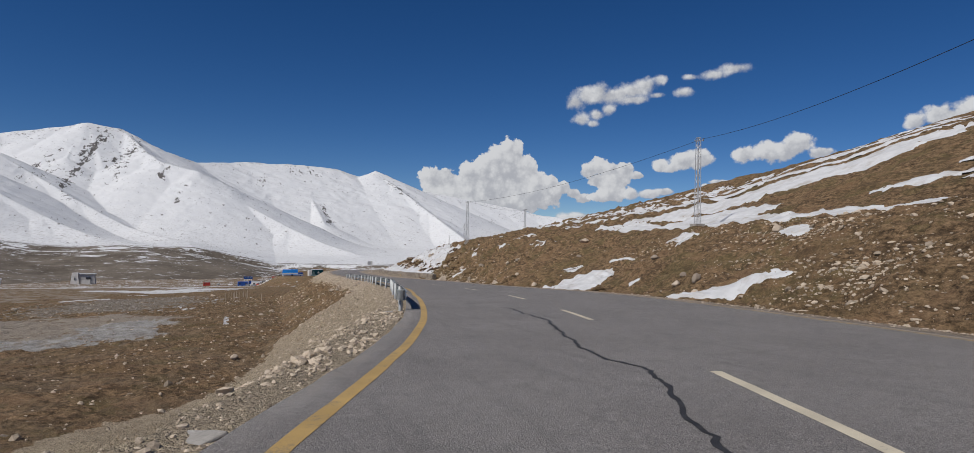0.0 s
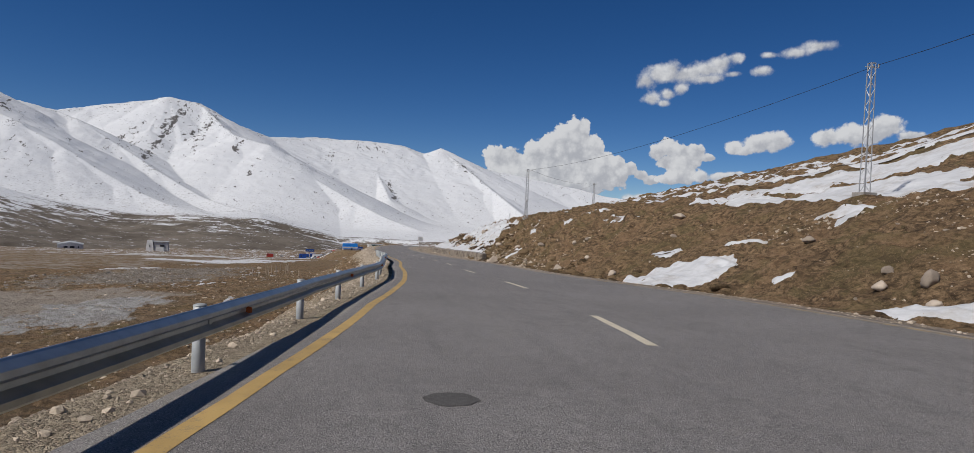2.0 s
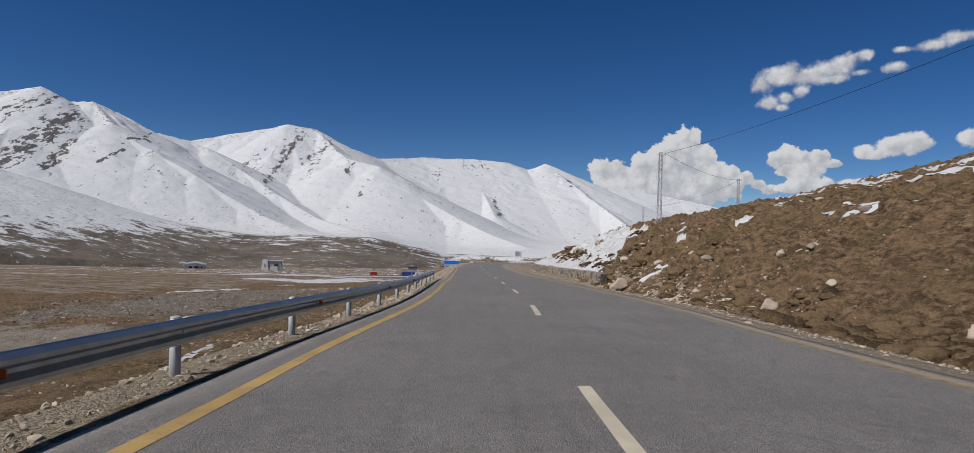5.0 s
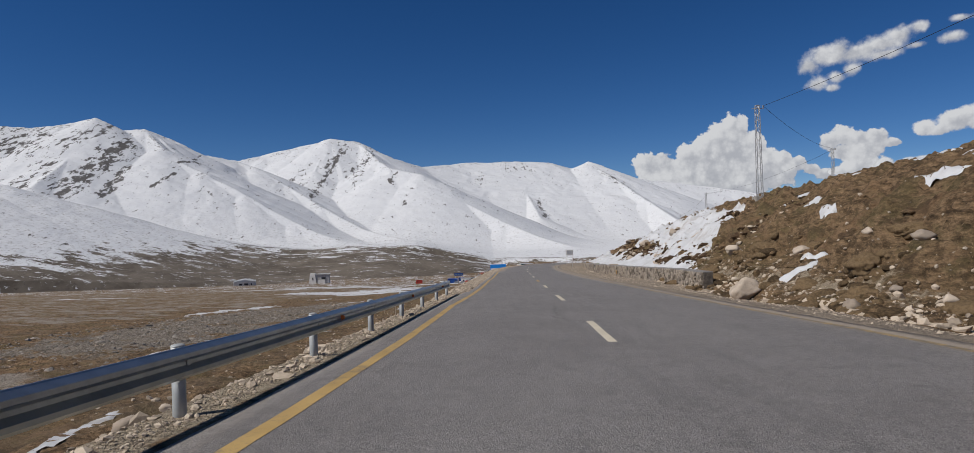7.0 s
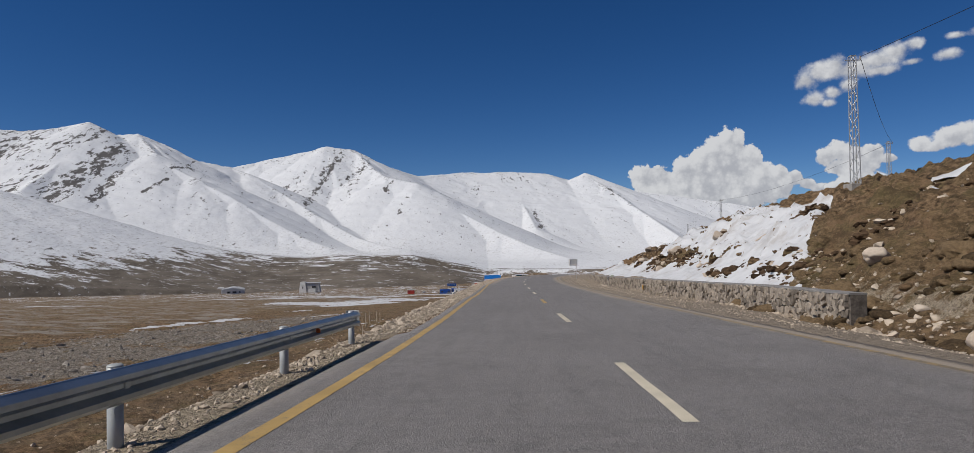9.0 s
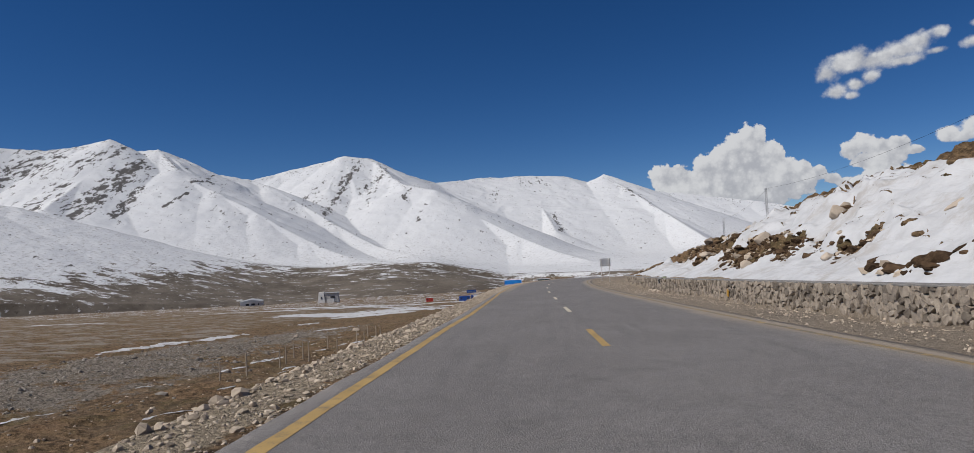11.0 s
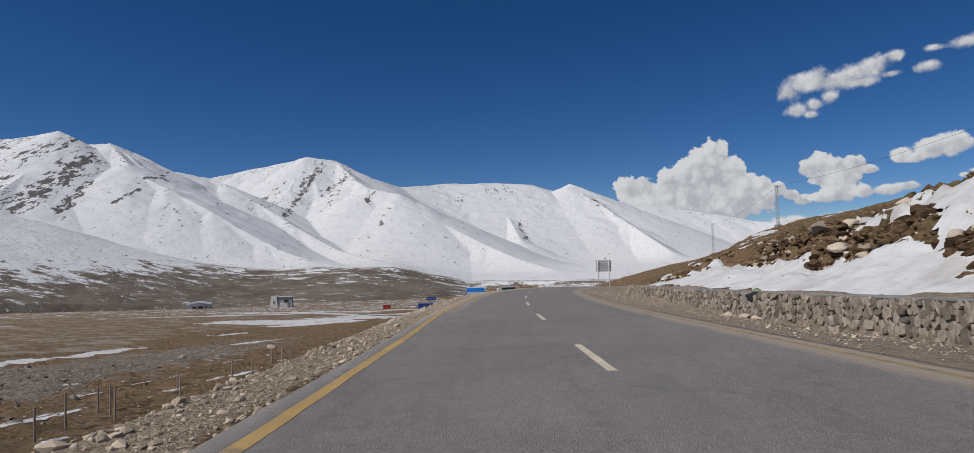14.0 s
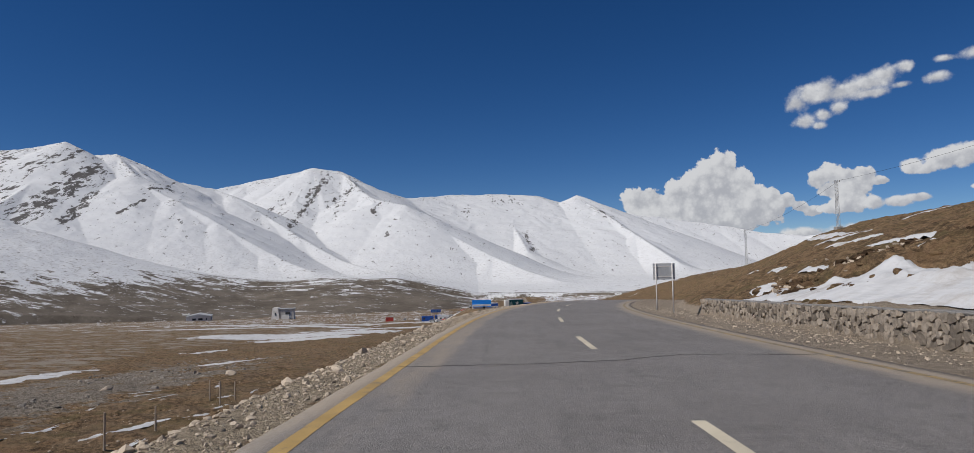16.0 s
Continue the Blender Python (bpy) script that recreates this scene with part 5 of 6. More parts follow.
for i, (x, y, size, flat) in enumerate(((10.6, -5.4, 1.3, 0.6), (10.2, -7.6, 1.2, 0.65), (12.4, -9.0, 1.5, 0.6), (10.6, -18.2, 1.5, 0.55), (11.6, -20.8, 1.7, 0.55), (10.4, -22.8, 1.4, 0.6), (10.6, -27.8, 1.3, 0.55), (11.8, -31.0, 1.6, 0.5), (13.6, -12.4, 1.6, 0.5), (13.9, -20.0, 1.6, 0.45), (11.2, -38.0, 1.5, 0.5), (11.6, -42.0, 1.4, 0.5), (12.6, -47.5, 1.2, 0.45))):
    turf_mound(x, y, size, flat, i + 40, M_TUSSOCK, "dark brown mossy turf mound at the foot of the slope")


# ---- guardrail ----
def rail_frame(y, u):
    x, yy, z = on_road(u, y)
    s = float(road_x(y + 0.5) - road_x(y - 0.5))
    return Vector((x, yy, z)), Vector((s, 1, float(road_z(y + 0.5) - road_z(y - 0.5)))).normalized()


W_PROFILE = ((0.0, 0.385), (0.012, 0.395), (0.080, 0.43), (0.083, 0.47), (0.012, 0.512), (0.010, 0.548), (0.083, 0.59), (0.080, 0.63), (0.012, 0.667), (0.0, 0.678), (-0.006, 0.68))
POST_Y = [-89.3, -85.3, -80.5, -76.2, -71.8] + [-67.4 + 3.93 * k for k in range(14)]
guardrail = thing("guardrail", "galvanised steel W-beam guardrail on the road edge", "guardrail")


def beam_piece(y0, y1, name="rail_section"):
    steps = 9
    verts, faces = [], []
    m = len(W_PROFILE)
    for i in range(steps):
        y = y0 + (y1 - y0) * i / (steps - 1)
        p, d = rail_frame(y, float(rail_offset(y)))
        side = Vector((d.y, -d.x, 0)).normalized()
        for layer in (0.0, -0.006):
            for a, z in W_PROFILE:
                verts.append(p + side * (0.085 + a + layer) + Vector((0, 0, z - 0.085)))
    for i in range(steps - 1):
        for j in range(m - 1):
            a, b = i * 2 * m + j, (i + 1) * 2 * m + j
            faces.append((a, b, b + 1, a + 1))
            a, b = a + m, b + m
            faces.append((a, a + 1, b + 1, b))
        for j in (0, m - 1):
            a, b = i * 2 * m + j, (i + 1) * 2 * m + j
            faces.append((a, a + m, b + m, b))
    return mesh_object(name, verts, faces, M_STEEL, guardrail, False)


for a, b in zip(POST_Y, POST_Y[1:]):
    beam_piece(a - 0.1, b + 0.1)
for k, y in enumerate(POST_Y):
    p, d = rail_frame(y, float(rail_offset(y)))
    side = Vector((d.y, -d.x, 0)).normalized()
    gz = float(ground_z(np.array([p.x]), np.array([p.y]))[0])
    bm = bmesh.new()
    add_rod(bm, (p.x, p.y, gz - 0.5), (p.x, p.y, p.z + 0.6), 0.062, 16)
    post = part("post", bm, M_POST, guardrail, "", True)
    bm = bmesh.new()
    bmesh.ops.create_uvsphere(bm, u_segments=14, v_segments=6, radius=0.066, matrix=Matrix.Translation((p.x, p.y, p.z + 0.6)) @ Matrix.Diagonal((1, 1, 0.3, 1)))
    part("post_cap", bm, M_POST, post, "domed steel post cap", True)
    bm = bmesh.new()
    q = p + side * 0.06
    add_box(bm, (q.x, q.y, p.z + 0.45), (0.10, 0.07, 0.2), Euler((0, 0, math.atan2(side.y, side.x))), 0.008)
    part("spacer", bm, M_STEEL, guardrail)
    if k % 2 == 1:
        q, d2 = rail_frame(y + 1.2, float(rail_offset(y + 1.2)))
        s2 = Vector((d2.y, -d2.x, 0)).normalized()
        c = q + s2 * 0.115 + Vector((0, 0, 0.445))
        bm = bmesh.new()
        t = d2 * 0.002
        vs = [bm.verts.new(c + w) for w in (d2 * -0.02 + Vector((0, 0, -0.045)) - s2 * 0.01, d2 * -0.02 + Vector((0, 0, 0.045)) - s2 * 0.01, d2 * -0.02 + Vector((0, 0, 0.032)) + s2 * 0.06, d2 * -0.02 + Vector((0, 0, -0.032)) + s2 * 0.06)]
        bm.faces.new(vs)
        made = bmesh.ops.extrude_face_region(bm, geom=list(bm.faces))
        bmesh.ops.translate(bm, verts=[v for v in made["geom"] if isinstance(v, bmesh.types.BMVert)], vec=d2 * 0.012)
        part("reflector", bm, M_ORANGE, guardrail, "small orange trapezoid reflector")


def rail_nose(y, ahead):
    """The rounded end plate that wraps from the beam back round the last post."""
    p, d = rail_frame(y, float(rail_offset(y)))
    d = d * ahead
    side = Vector((d.y, -d.x, 0)).normalized() * ahead
    bm = bmesh.new()
    rows = []
    for i in range(17):
        a = math.pi * (-0.5 + i / 16)
        off = d * (0.10 + 0.15 * math.cos(a)) - side * (0.14 * math.sin(a)) + side * 0.0
        rows.append([bm.verts.new(p + off + Vector((0, 0, z))) for z in (0.29, 0.315, 0.585, 0.61)])
    for r0, r1 in zip(rows, rows[1:]):
        for j in range(3):
            bm.faces.new((r0[j], r1[j], r1[j + 1], r0[j + 1]))
    made = bmesh.ops.solidify(bm, geom=list(bm.faces), thickness=0.006)
    part("end_nose", bm, M_POST, guardrail, "rounded steel end plate", True)


rail_nose(POST_Y[0], -1)
rail_nose(POST_Y[-1], 1)
p, d = rail_frame(-89.75, -5.25)
bm = bmesh.new()
add_box(bm, (p.x, p.y, p.z - 0.22), (0.46, 0.42, 0.36), Euler((0.03, -0.05, -0.2)), 0.04)
for v in bm.verts:
    v.co += 0.03 * noise.noise_vector(v.co * 3)
tagged(part("footing", bm, M_CONCRETE), "rough concrete footing block under the rail end", "footing")
bm = bmesh.new()
add_box(bm, (0, 0, 0), (0.5, 0.8, 0.2), None, 0.02)
bmesh.ops.subdivide_edges(bm, edges=list(bm.edges), cuts=2, use_grid_fill=True)
for v in bm.verts:
    v.co += 0.05 * noise.noise_vector(v.co * 2.3) + 0.02 * noise.noise_vector(v.co * 9)
slab = part("concrete_slab", bm, M_CONCRETE)
slab.matrix_world = pose(-12.98, -102.75, at_land(-12.98, -102.75) - 0.13, 4, -6, -48)
tagged(slab, "broken grey concrete slab tipped at the road edge", "slab")


# ---- lattice masts and cable ----
def mast(x, y, top, width=0.42, turn=0.0):
    """A mast whose tip stands at the level top."""
    z = float(ground_z(np.array([x]), np.array([y]))[0])
    height = top - z
    m = thing("lattice_mast", "slim galvanised steel lattice mast on a concrete base", "power mast", "masts", pose(x, y, z, 0, 0, turn))
    bm = bmesh.new()
    add_box(bm, (0, 0, 0.08), (1.0, 1.0, 0.5), None, 0.03)
    part("base", bm, M_CONCRETE, m, "square concrete base")
    h = width / 2
    corners = [(-h, -h), (h, -h), (h, h), (-h, h)]
    t = 0.72

    def at(c, k):
        f = 1 - (1 - t) * k
        return (c[0] * f, c[1] * f, 0.3 + (height - 0.3) * k)

    for c in corners:
        bm = bmesh.new()
        a, b = Vector(at(c, 0)), Vector(at(c, 1))
        add_rod(bm, a, b, 0.032, 4)
        part("leg", bm, M_MAST, m)
    n = 15
    for s in range(4):
        c0, c1 = corners[s], corners[(s + 1) % 4]
        for k in range(n):
            bm = bmesh.new()
            a, b = (c0, c1) if (k + s) % 2 else (c1, c0)
            add_rod(bm, at(a, k / n), at(b, (k + 1) / n), 0.017, 4)
            part("brace", bm, M_MAST, m)
    for s in range(4):
        bm = bmesh.new()
        add_rod(bm, at(corners[s], 1), at(corners[(s + 1) % 4], 1), 0.025, 4)
        part("top_bar", bm, M_MAST, m)
    bm = bmesh.new()
    add_rod(bm, (-0.45, 0, height - 0.25), (0.55, 0, height - 0.25), 0.03, 6)
    arm = part("cross_arm", bm, M_MAST, m)
    bm = bmesh.new()
    add_rod(bm, (0.5, 0, height - 0.22), (0.5, 0, height + 0.0), 0.045, 8)
    part("insulator", bm, M_CONCRETE, arm, "small ceramic insulator")
    return Vector((x, y, z + height - 0.05)) + Matrix.Rotation(radians(turn), 3, "Z") @ Vector((0.5, 0, 0))


tips = [mast(*a) for a in ((13.5, -90.8, 16.6), (24.2, -55.8, 17.5), (19.6, 10.6, 14.4), (47.8, 55.7, 15.3), (51.2, 132.8, 12.4), (59.5, 193, 7.6))]
for a, b in zip(tips, tips[1:]):
    line = bpy.data.curves.new("cable", "CURVE")
    line.dimensions = "3D"
    line.bevel_depth, line.bevel_resolution = 0.016, 1
    sp = line.splines.new("POLY")
    sp.points.add(24)
    sag = 0.016 * (b - a).length
    for i in range(25):
        f = i / 24
        q = a.lerp(b, f) - Vector((0, 0, sag * 4 * f * (1 - f)))
        sp.points[i].co = (*q, 1)
    line.materials.append(M_WIRE)
    tagged(new("cable", line), "black cable slung between the lattice masts", "cable", "cables")


# ---- road sign seen from behind ----
def road_sign(x, y, turn):
    z = float(ground_z(np.array([x]), np.array([y]))[0])
    s = thing("road_sign", "plain grey sign board on two pale poles", "road sign", "", pose(x, y, z, 0, 0, turn))
    for k in (-0.5, 0.5):
        bm = bmesh.new()
        add_rod(bm, (k, 0, -0.4), (k, 0, 3.0), 0.04, 12)
        part("pole", bm, M_SIGNPOLE, s, "", True)
    bm = bmesh.new()
    add_box(bm, (0, 0.06, 2.5), (1.35, 0.03, 1.02), None, 0.006)
    panel = part("panel", bm, M_SIGNBACK, s, "grey sheet metal panel")
    for k in (2.17, 2.82):
        bm = bmesh.new()
        add_box(bm, (0, 0.035, k), (1.3, 0.025, 0.06), None, 0.004)
        part("rail", bm, M_SIGNPOLE, panel)
    return s


road_sign(8.3, 71.5, -6)


# ---- fence posts below the road ----
def fence_post(x, y, h, lean):
    z = float(ground_z(np.array([x]), np.array([y]))[0])
    bm = bmesh.new()
    bmesh.ops.create_cone(bm, cap_ends=True, segments=7, radius1=0.065, radius2=0.05, depth=h + 0.4, matrix=Matrix.Translation((0, 0, h / 2 - 0.2)))
    for v in bm.verts:
        v.co += 0.012 * noise.noise_vector(v.co * 4 + Vector((x, y, 0)))
    ob = part("fence_post", bm, M_WOOD)
    ob.matrix_world = pose(x, y, z, lean, lean * 0.6, 0)
    return tagged(ob, "bare weathered fence post standing in the turf", "fence post", "fence posts")


for i, (x, y) in enumerate(((-24.5, 44.8), (-25.3, 48.3), (-26.1, 52.5), (-24.8, 51.6), (-23.7, 50.2), (-25.0, 60.2), (-22.4, 55.3), (-22.8, 64.6), (-23.6, 71.1), (-27.0, 86.1), (-25.2, 84.0), (-25.3, 87.2), (-18.6, 44.4), (-25.8, 40.8), (-26.5, 37.5))):
    fence_post(x, y, 1.75 + 0.25 * math.sin(i * 2.1), 1.6 * math.sin(i * 1.3))


# ---- rubble wall along the cut ----
WALL_U, WALL_A, WALL_B = 8.95, -9.0, 73.0


def wall_at(y, u, up):
    x, yy, z = on_road(u, y)
    return Vector((x, yy, float(road_z(y)) + up))


def wall_top(y):
    return 0.62 - 0.12 * np.clip((y - 20) / 50, 0, 1) - 0.15 * np.clip((-2 - y) / 8, 0, 1) - 0.42 * np.exp(-((y - 39.8) / 0.8) ** 4)


wall = thing("retaining_wall", "low rubble stone retaining wall with cement coping", "stone wall", "", None, "")
ys = np.arange(WALL_A, WALL_B + 0.1, 1.0)
verts, faces = [], []
for i, y in enumerate(ys):
    for u, up in ((WALL_U, -1.0), (WALL_U, float(wall_top(y))), (WALL_U + 0.5, float(wall_top(y))), (WALL_U + 0.5, -1.0)):
        verts.append(wall_at(y, u, up))
    if i:
        a, b = 4 * i - 4, 4 * i
        faces += [(a + j, b + j, b + (j + 1) % 4, a + (j + 1) % 4) for j in range(4)]
faces += [(0, 1, 2, 3), (4 * len(ys) - 1, 4 * len(ys) - 2, 4 * len(ys) - 3, 4 * len(ys) - 4)]
mesh_object("mortar_core", verts, faces, M_MORTAR, wall, False, "dark mortar between the stones")
for y0 in np.arange(WALL_A, WALL_B - 1, 2.0):
    verts, faces = [], []
    for i in range(6):
        y = y0 + 1.985 * i / 5
        j = 0.03 * math.sin(y * 5.1) + 0.025 * math.sin(y * 13.7)
        up_j = 0.02 * math.sin(y * 7.3) + 0.015 * math.sin(y * 17.9)
        for u, up in ((-0.04 + j, -0.01), (-0.045 + j, 0.03 + up_j), (-0.02 + j, 0.05 + up_j), (0.5, 0.06), (0.52, 0.0)):
            verts.append(wall_at(y, WALL_U + u, float(wall_top(y)) + up))
        if i:
            a, b = 5 * i - 5, 5 * i
            faces += [(a + k, b + k, b + (k + 1) % 5, a + (k + 1) % 5) for k in range(5)]
    faces += [(0, 1, 2, 3, 4), (29, 28, 27, 26, 25)]
    mesh_object("coping", verts, faces, M_COPING, wall)

# unit stones: bevelled, uneven blocks shared between the pieces
shapes = []
for k in range(10):
    vs = []
    spokes, skew, turn_k = [random.uniform(0.46, 0.78) for _ in range(7)], [random.uniform(-0.35, 0.35) for _ in range(7)], random.uniform(0, 1)
    for depth, inset in ((-0.5, 0.0), (0.30, 0.0), (0.5, 0.14)):
        for a in range(7):
            t = 2 * math.pi * (a + skew[a]) / 7
            r = spokes[a] - inset * 0.5
            vs.append((-depth + random.uniform(-0.18, 0.18) * (depth > 0), max(-0.58, min(0.58, r * math.cos(t + turn_k))), max(-0.58, min(0.58, r * math.sin(t + turn_k)))))
    fs = [(r * 7 + a, r * 7 + (a + 1) % 7, r * 7 + 7 + (a + 1) % 7, r * 7 + 7 + a) for r in (0, 1) for a in range(7)] + [tuple(range(14, 21))]
    shapes.append((vs, fs))
stone_meshes = []
for vs, fs in shapes:
    me = bpy.data.meshes.new("stone")
    me.from_pydata(vs, [], fs)
    me.materials.append(M_MASONRY)
    stone_meshes.append(me)
rest_v, rest_f, singles = [], [], 0
y = WALL_A + 0.1
while y < WALL_B - 0.2:
    w = random.uniform(0.13, 0.34)
    top_z = float(wall_top(y))
    z = -0.62
    while z < top_z - 0.06:
        h = min(random.uniform(0.15, 0.36), top_z - z)
        if top_z - z - h < 0.1:
            h = top_z - z
        c = wall_at(y + w / 2 + random.uniform(-0.02, 0.02), WALL_U - 0.0, z + h / 2)
        s = float(road_x(y + 0.5) - road_x(y - 0.5))
        m = Matrix.LocRotScale(c, Euler((random.uniform(-0.5, 0.5), random.uniform(-0.12, 0.12), -math.atan(s) + random.uniform(-0.12, 0.12))), (random.uniform(0.08, 0.26), w * 1.0, h * 0.98))
        k = random.randrange(10)
        if 8 < y < 42 and singles < 300:
            ob = new("stone", stone_meshes[k])
            ob.parent = wall
            ob.matrix_basis = m
            singles += 1
        else:
            o = len(rest_v)
            rest_v += [m @ Vector(v) for v in shapes[k][0]]
            rest_f += [tuple(o + q for q in f) for f in shapes[k][1]]
        z += h
    y += w
tagged(mesh_object("stonework", rest_v, rest_f, M_MASONRY_REST, wall), "rough tan and grey rubble stones", "", "", "stuff")
# orange paint mark on the wall face
c = wall_at(21.5, WALL_U - 0.13, -0.02)
bm = bmesh.new()
add_box(bm, (c.x, c.y, c.z), (0.03, 0.28, 0.34), Euler((0.2, 0, 0)), 0.01)
part("paint_mark", bm, M_OCHRE, wall, "small faded ochre paint mark")


# ---- the broken gap in the wall, with a sack and a cloth left on it ----
def soft_lump(name, at, size, material, seed, label, category):
    v0, f0 = BALL4
    v = []
    for p in v0:
        q = Vector(p)
        d = 1 + 0.22 * noise.noise(q * 1.4 + Vector((seed, 0, 0))) + 0.10 * noise.noise(q * 4 + Vector((0, seed, 0))) + 0.05 * abs(noise.noise(q * 9))
        v.append((q.x * d * size[0], q.y * d * size[1], max(q.z * d, -0.75) * size[2]))
    ob = mesh_object(name, v, f0.tolist(), material, None, True)
    ob.matrix_world = Matrix.Translation(at)
    return tagged(ob, label, category)


M_SACK = plain("black_sacking", (0.014, 0.014, 0.015), (0.03, 0.03, 0.032), 6, 0.8, dist=0.02)
M_CLOTH = plain("green_cloth", (0.17, 0.20, 0.12), (0.24, 0.27, 0.17), 6, 0.85, dist=0.02)
soft_lump("sack", wall_at(39.75, WALL_U + 0.2, 0.34), (0.32, 0.62, 0.24), M_SACK, 3, "black sack slumped in the gap of the wall", "sack")
soft_lump("cloth", wall_at(40.3, WALL_U + 0.45, 0.62), (0.16, 0.26, 0.10), M_CLOTH, 8, "crumpled pale green cloth on top of the wall", "cloth")
for i, (y, u, size) in enumerate(((40.6, 8.35, 0.6), (39.3, 8.45, 0.5), (38.6, 8.3, 0.55), (39.9, 8.15, 0.32), (38.1, 8.5, 0.4), (37.4, 8.4, 0.34), (41.4, 8.4, 0.3), (38.9, 8.0, 0.25))):
    boulder(float(road_x(y)) + u, y, size, 0.55, i + 90, "grey stone fallen from the broken wall")


# ---- the settlement down the valley ----
def ridge_tent(x, y, w, d, h, turn, roof, wallm, label):
    t = thing("tent", label, "tent", "", pose(x, y, at_land(x, y), 0, 0, turn))
    bm = bmesh.new()
    add_box(bm, (0, 0, h * 0.25), (w * 0.96, d * 0.92, h * 0.5), None, 0.03)
    part("wall", bm, wallm, t)
    e = h * 0.22
    verts = [(-w / 2, -d / 2, e), (w / 2, -d / 2, e), (w / 2, 0, h), (-w / 2, 0, h), (-w / 2, d / 2, e), (w / 2, d / 2, e)]
    bm = bmesh.new()
    vs = [bm.verts.new(v) for v in verts]
    for f in ((0, 1, 2, 3), (3, 2, 5, 4)):
        bm.faces.new([vs[i] for i in f])
    bmesh.ops.solidify(bm, geom=list(bm.faces), thickness=0.12)
    part("roof", bm, roof, t)
    bm = bmesh.new()
    add_box(bm, (0.1 * w, -d * 0.465, h * 0.18), (1.1, 0.06, h * 0.34), None, 0.01)
    part("doorway", bm, M_DARK, t)
    return t


def cabin(x, y, w, d, h, turn, body, label, windows=2):
    t = thing("cabin", label, "cabin", "cabins", pose(x, y, at_land(x, y), 0, 0, turn))
    bm = bmesh.new()
    add_box(bm, (0, 0, h / 2), (w, d, h), None, 0.05)
    part("body", bm, body, t)
    bm = bmesh.new()
    add_box(bm, (0, 0, h + 0.06), (w + 0.3, d + 0.3, 0.14), None, 0.03)
    part("roof", bm, M_ROOF if body is not M_BLUE_DARK else M_BLUE_DARK, t)
    for k in range(windows):
        bm = bmesh.new()
        add_box(bm, (w * (-0.3 + 0.6 * k / max(1, windows - 1)), -d / 2 - 0.02, h * 0.58), (w * 0.14, 0.08, h * 0.3), None, 0.01)
        part("window", bm, M_DARK, t)
    return t


def car(x, y, turn, paint, label):
    t = thing("parked_car", label, "car", "parked cars", pose(x, y, at_land(x, y), 0, 0, turn))
    bm = bmesh.new()
    prof = ((-2.1, 0.35), (-2.15, 0.75), (-1.95, 1.0), (-1.2, 1.05), (-0.75, 1.5), (0.85, 1.52), (1.5, 1.05), (2.05, 0.95), (2.15, 0.6), (2.1, 0.35))
    a = [bm.verts.new((px, -0.85 + 0.12 * (pz > 1.2), pz)) for px, pz in prof]
    b = [bm.verts.new((px, 0.85 - 0.12 * (pz > 1.2), pz)) for px, pz in prof]
    bm.faces.new(a)
    bm.faces.new(b[::-1])
    for i in range(len(prof)):
        j = (i + 1) % len(prof)
        bm.faces.new((a[j], a[i], b[i], b[j]))
    bmesh.ops.bevel(bm, geom=list(bm.edges), offset=0.05, segments=2, affect="EDGES", profile=0.5)
    part("body", bm, paint, t, "", True)
    bm = bmesh.new()
    add_box(bm, (0.05, 0, 1.27), (2.0, 1.58, 0.34), None, 0.05)
    part("windows", bm, M_DARK, t, "dark glazing band")
    for wx in (-1.35, 1.35):
        for wy in (-0.8, 0.8):
            bm = bmesh.new()
            add_rod(bm, (wx, wy - 0.1, 0.33), (wx, wy + 0.1, 0.33), 0.33, 14)
            part("wheel", bm, M_RUBBER, t)
    return t


ridge_tent(-13.9, 428, 11.5, 7, 5.4, 6, M_BLUE, M_WALL, "large bright blue tarpaulin tent with pale walls")
ridge_tent(-7.0, 436, 6, 5, 3.0, 10, M_BLUE_DARK, M_WALL, "low blue tarpaulin shelter beside the road")
hall = cabin(7.0, 440, 9, 8, 5.2, 8, M_GREEN, "dark green sheet-walled roadside hall with a white emblem", 0)
bm = bmesh.new()
add_box(bm, (-5.6, -0.5, 2.4), (2.6, 7.0, 4.8), None, 0.05)
part("side_panel", bm, M_WALL, hall, "white end panel")
bm = bmesh.new()
star = [bm.verts.new((0.6 + (1.25 if k % 2 == 0 else 0.5) * math.sin(math.pi * k / 5), -4.06, 2.9 + (1.25 if k % 2 == 0 else 0.5) * math.cos(math.pi * k / 5))) for k in range(10)]
bm.faces.new(star)
bmesh.ops.solidify(bm, geom=list(bm.faces), thickness=0.04)
part("emblem", bm, M_WALL, hall, "plain white star emblem")
bm = bmesh.new()
vs = [bm.verts.new(v) for v in ((-5.5, -4.4, 0.2), (-1.2, -4.4, 0.2), (-3.2, -4.3, 4.2))]
bm.faces.new(vs)
bmesh.ops.solidify(bm, geom=list(bm.faces), thickness=0.2)
part("awning", bm, M_TEAL, hall, "faded teal awning")
cabin(14, 446, 6, 5, 2.6, 8, M_BLUE_DARK, "small blue painted cabin beside the road", 1)
cabin(-52, 470, 8, 4, 3.6, 6, M_BLUE_DARK, "blue painted container cabin on the flat")
cabin(-40, 468, 10, 4, 3.8, 6, M_WALL, "white container cabin on the flat", 3)
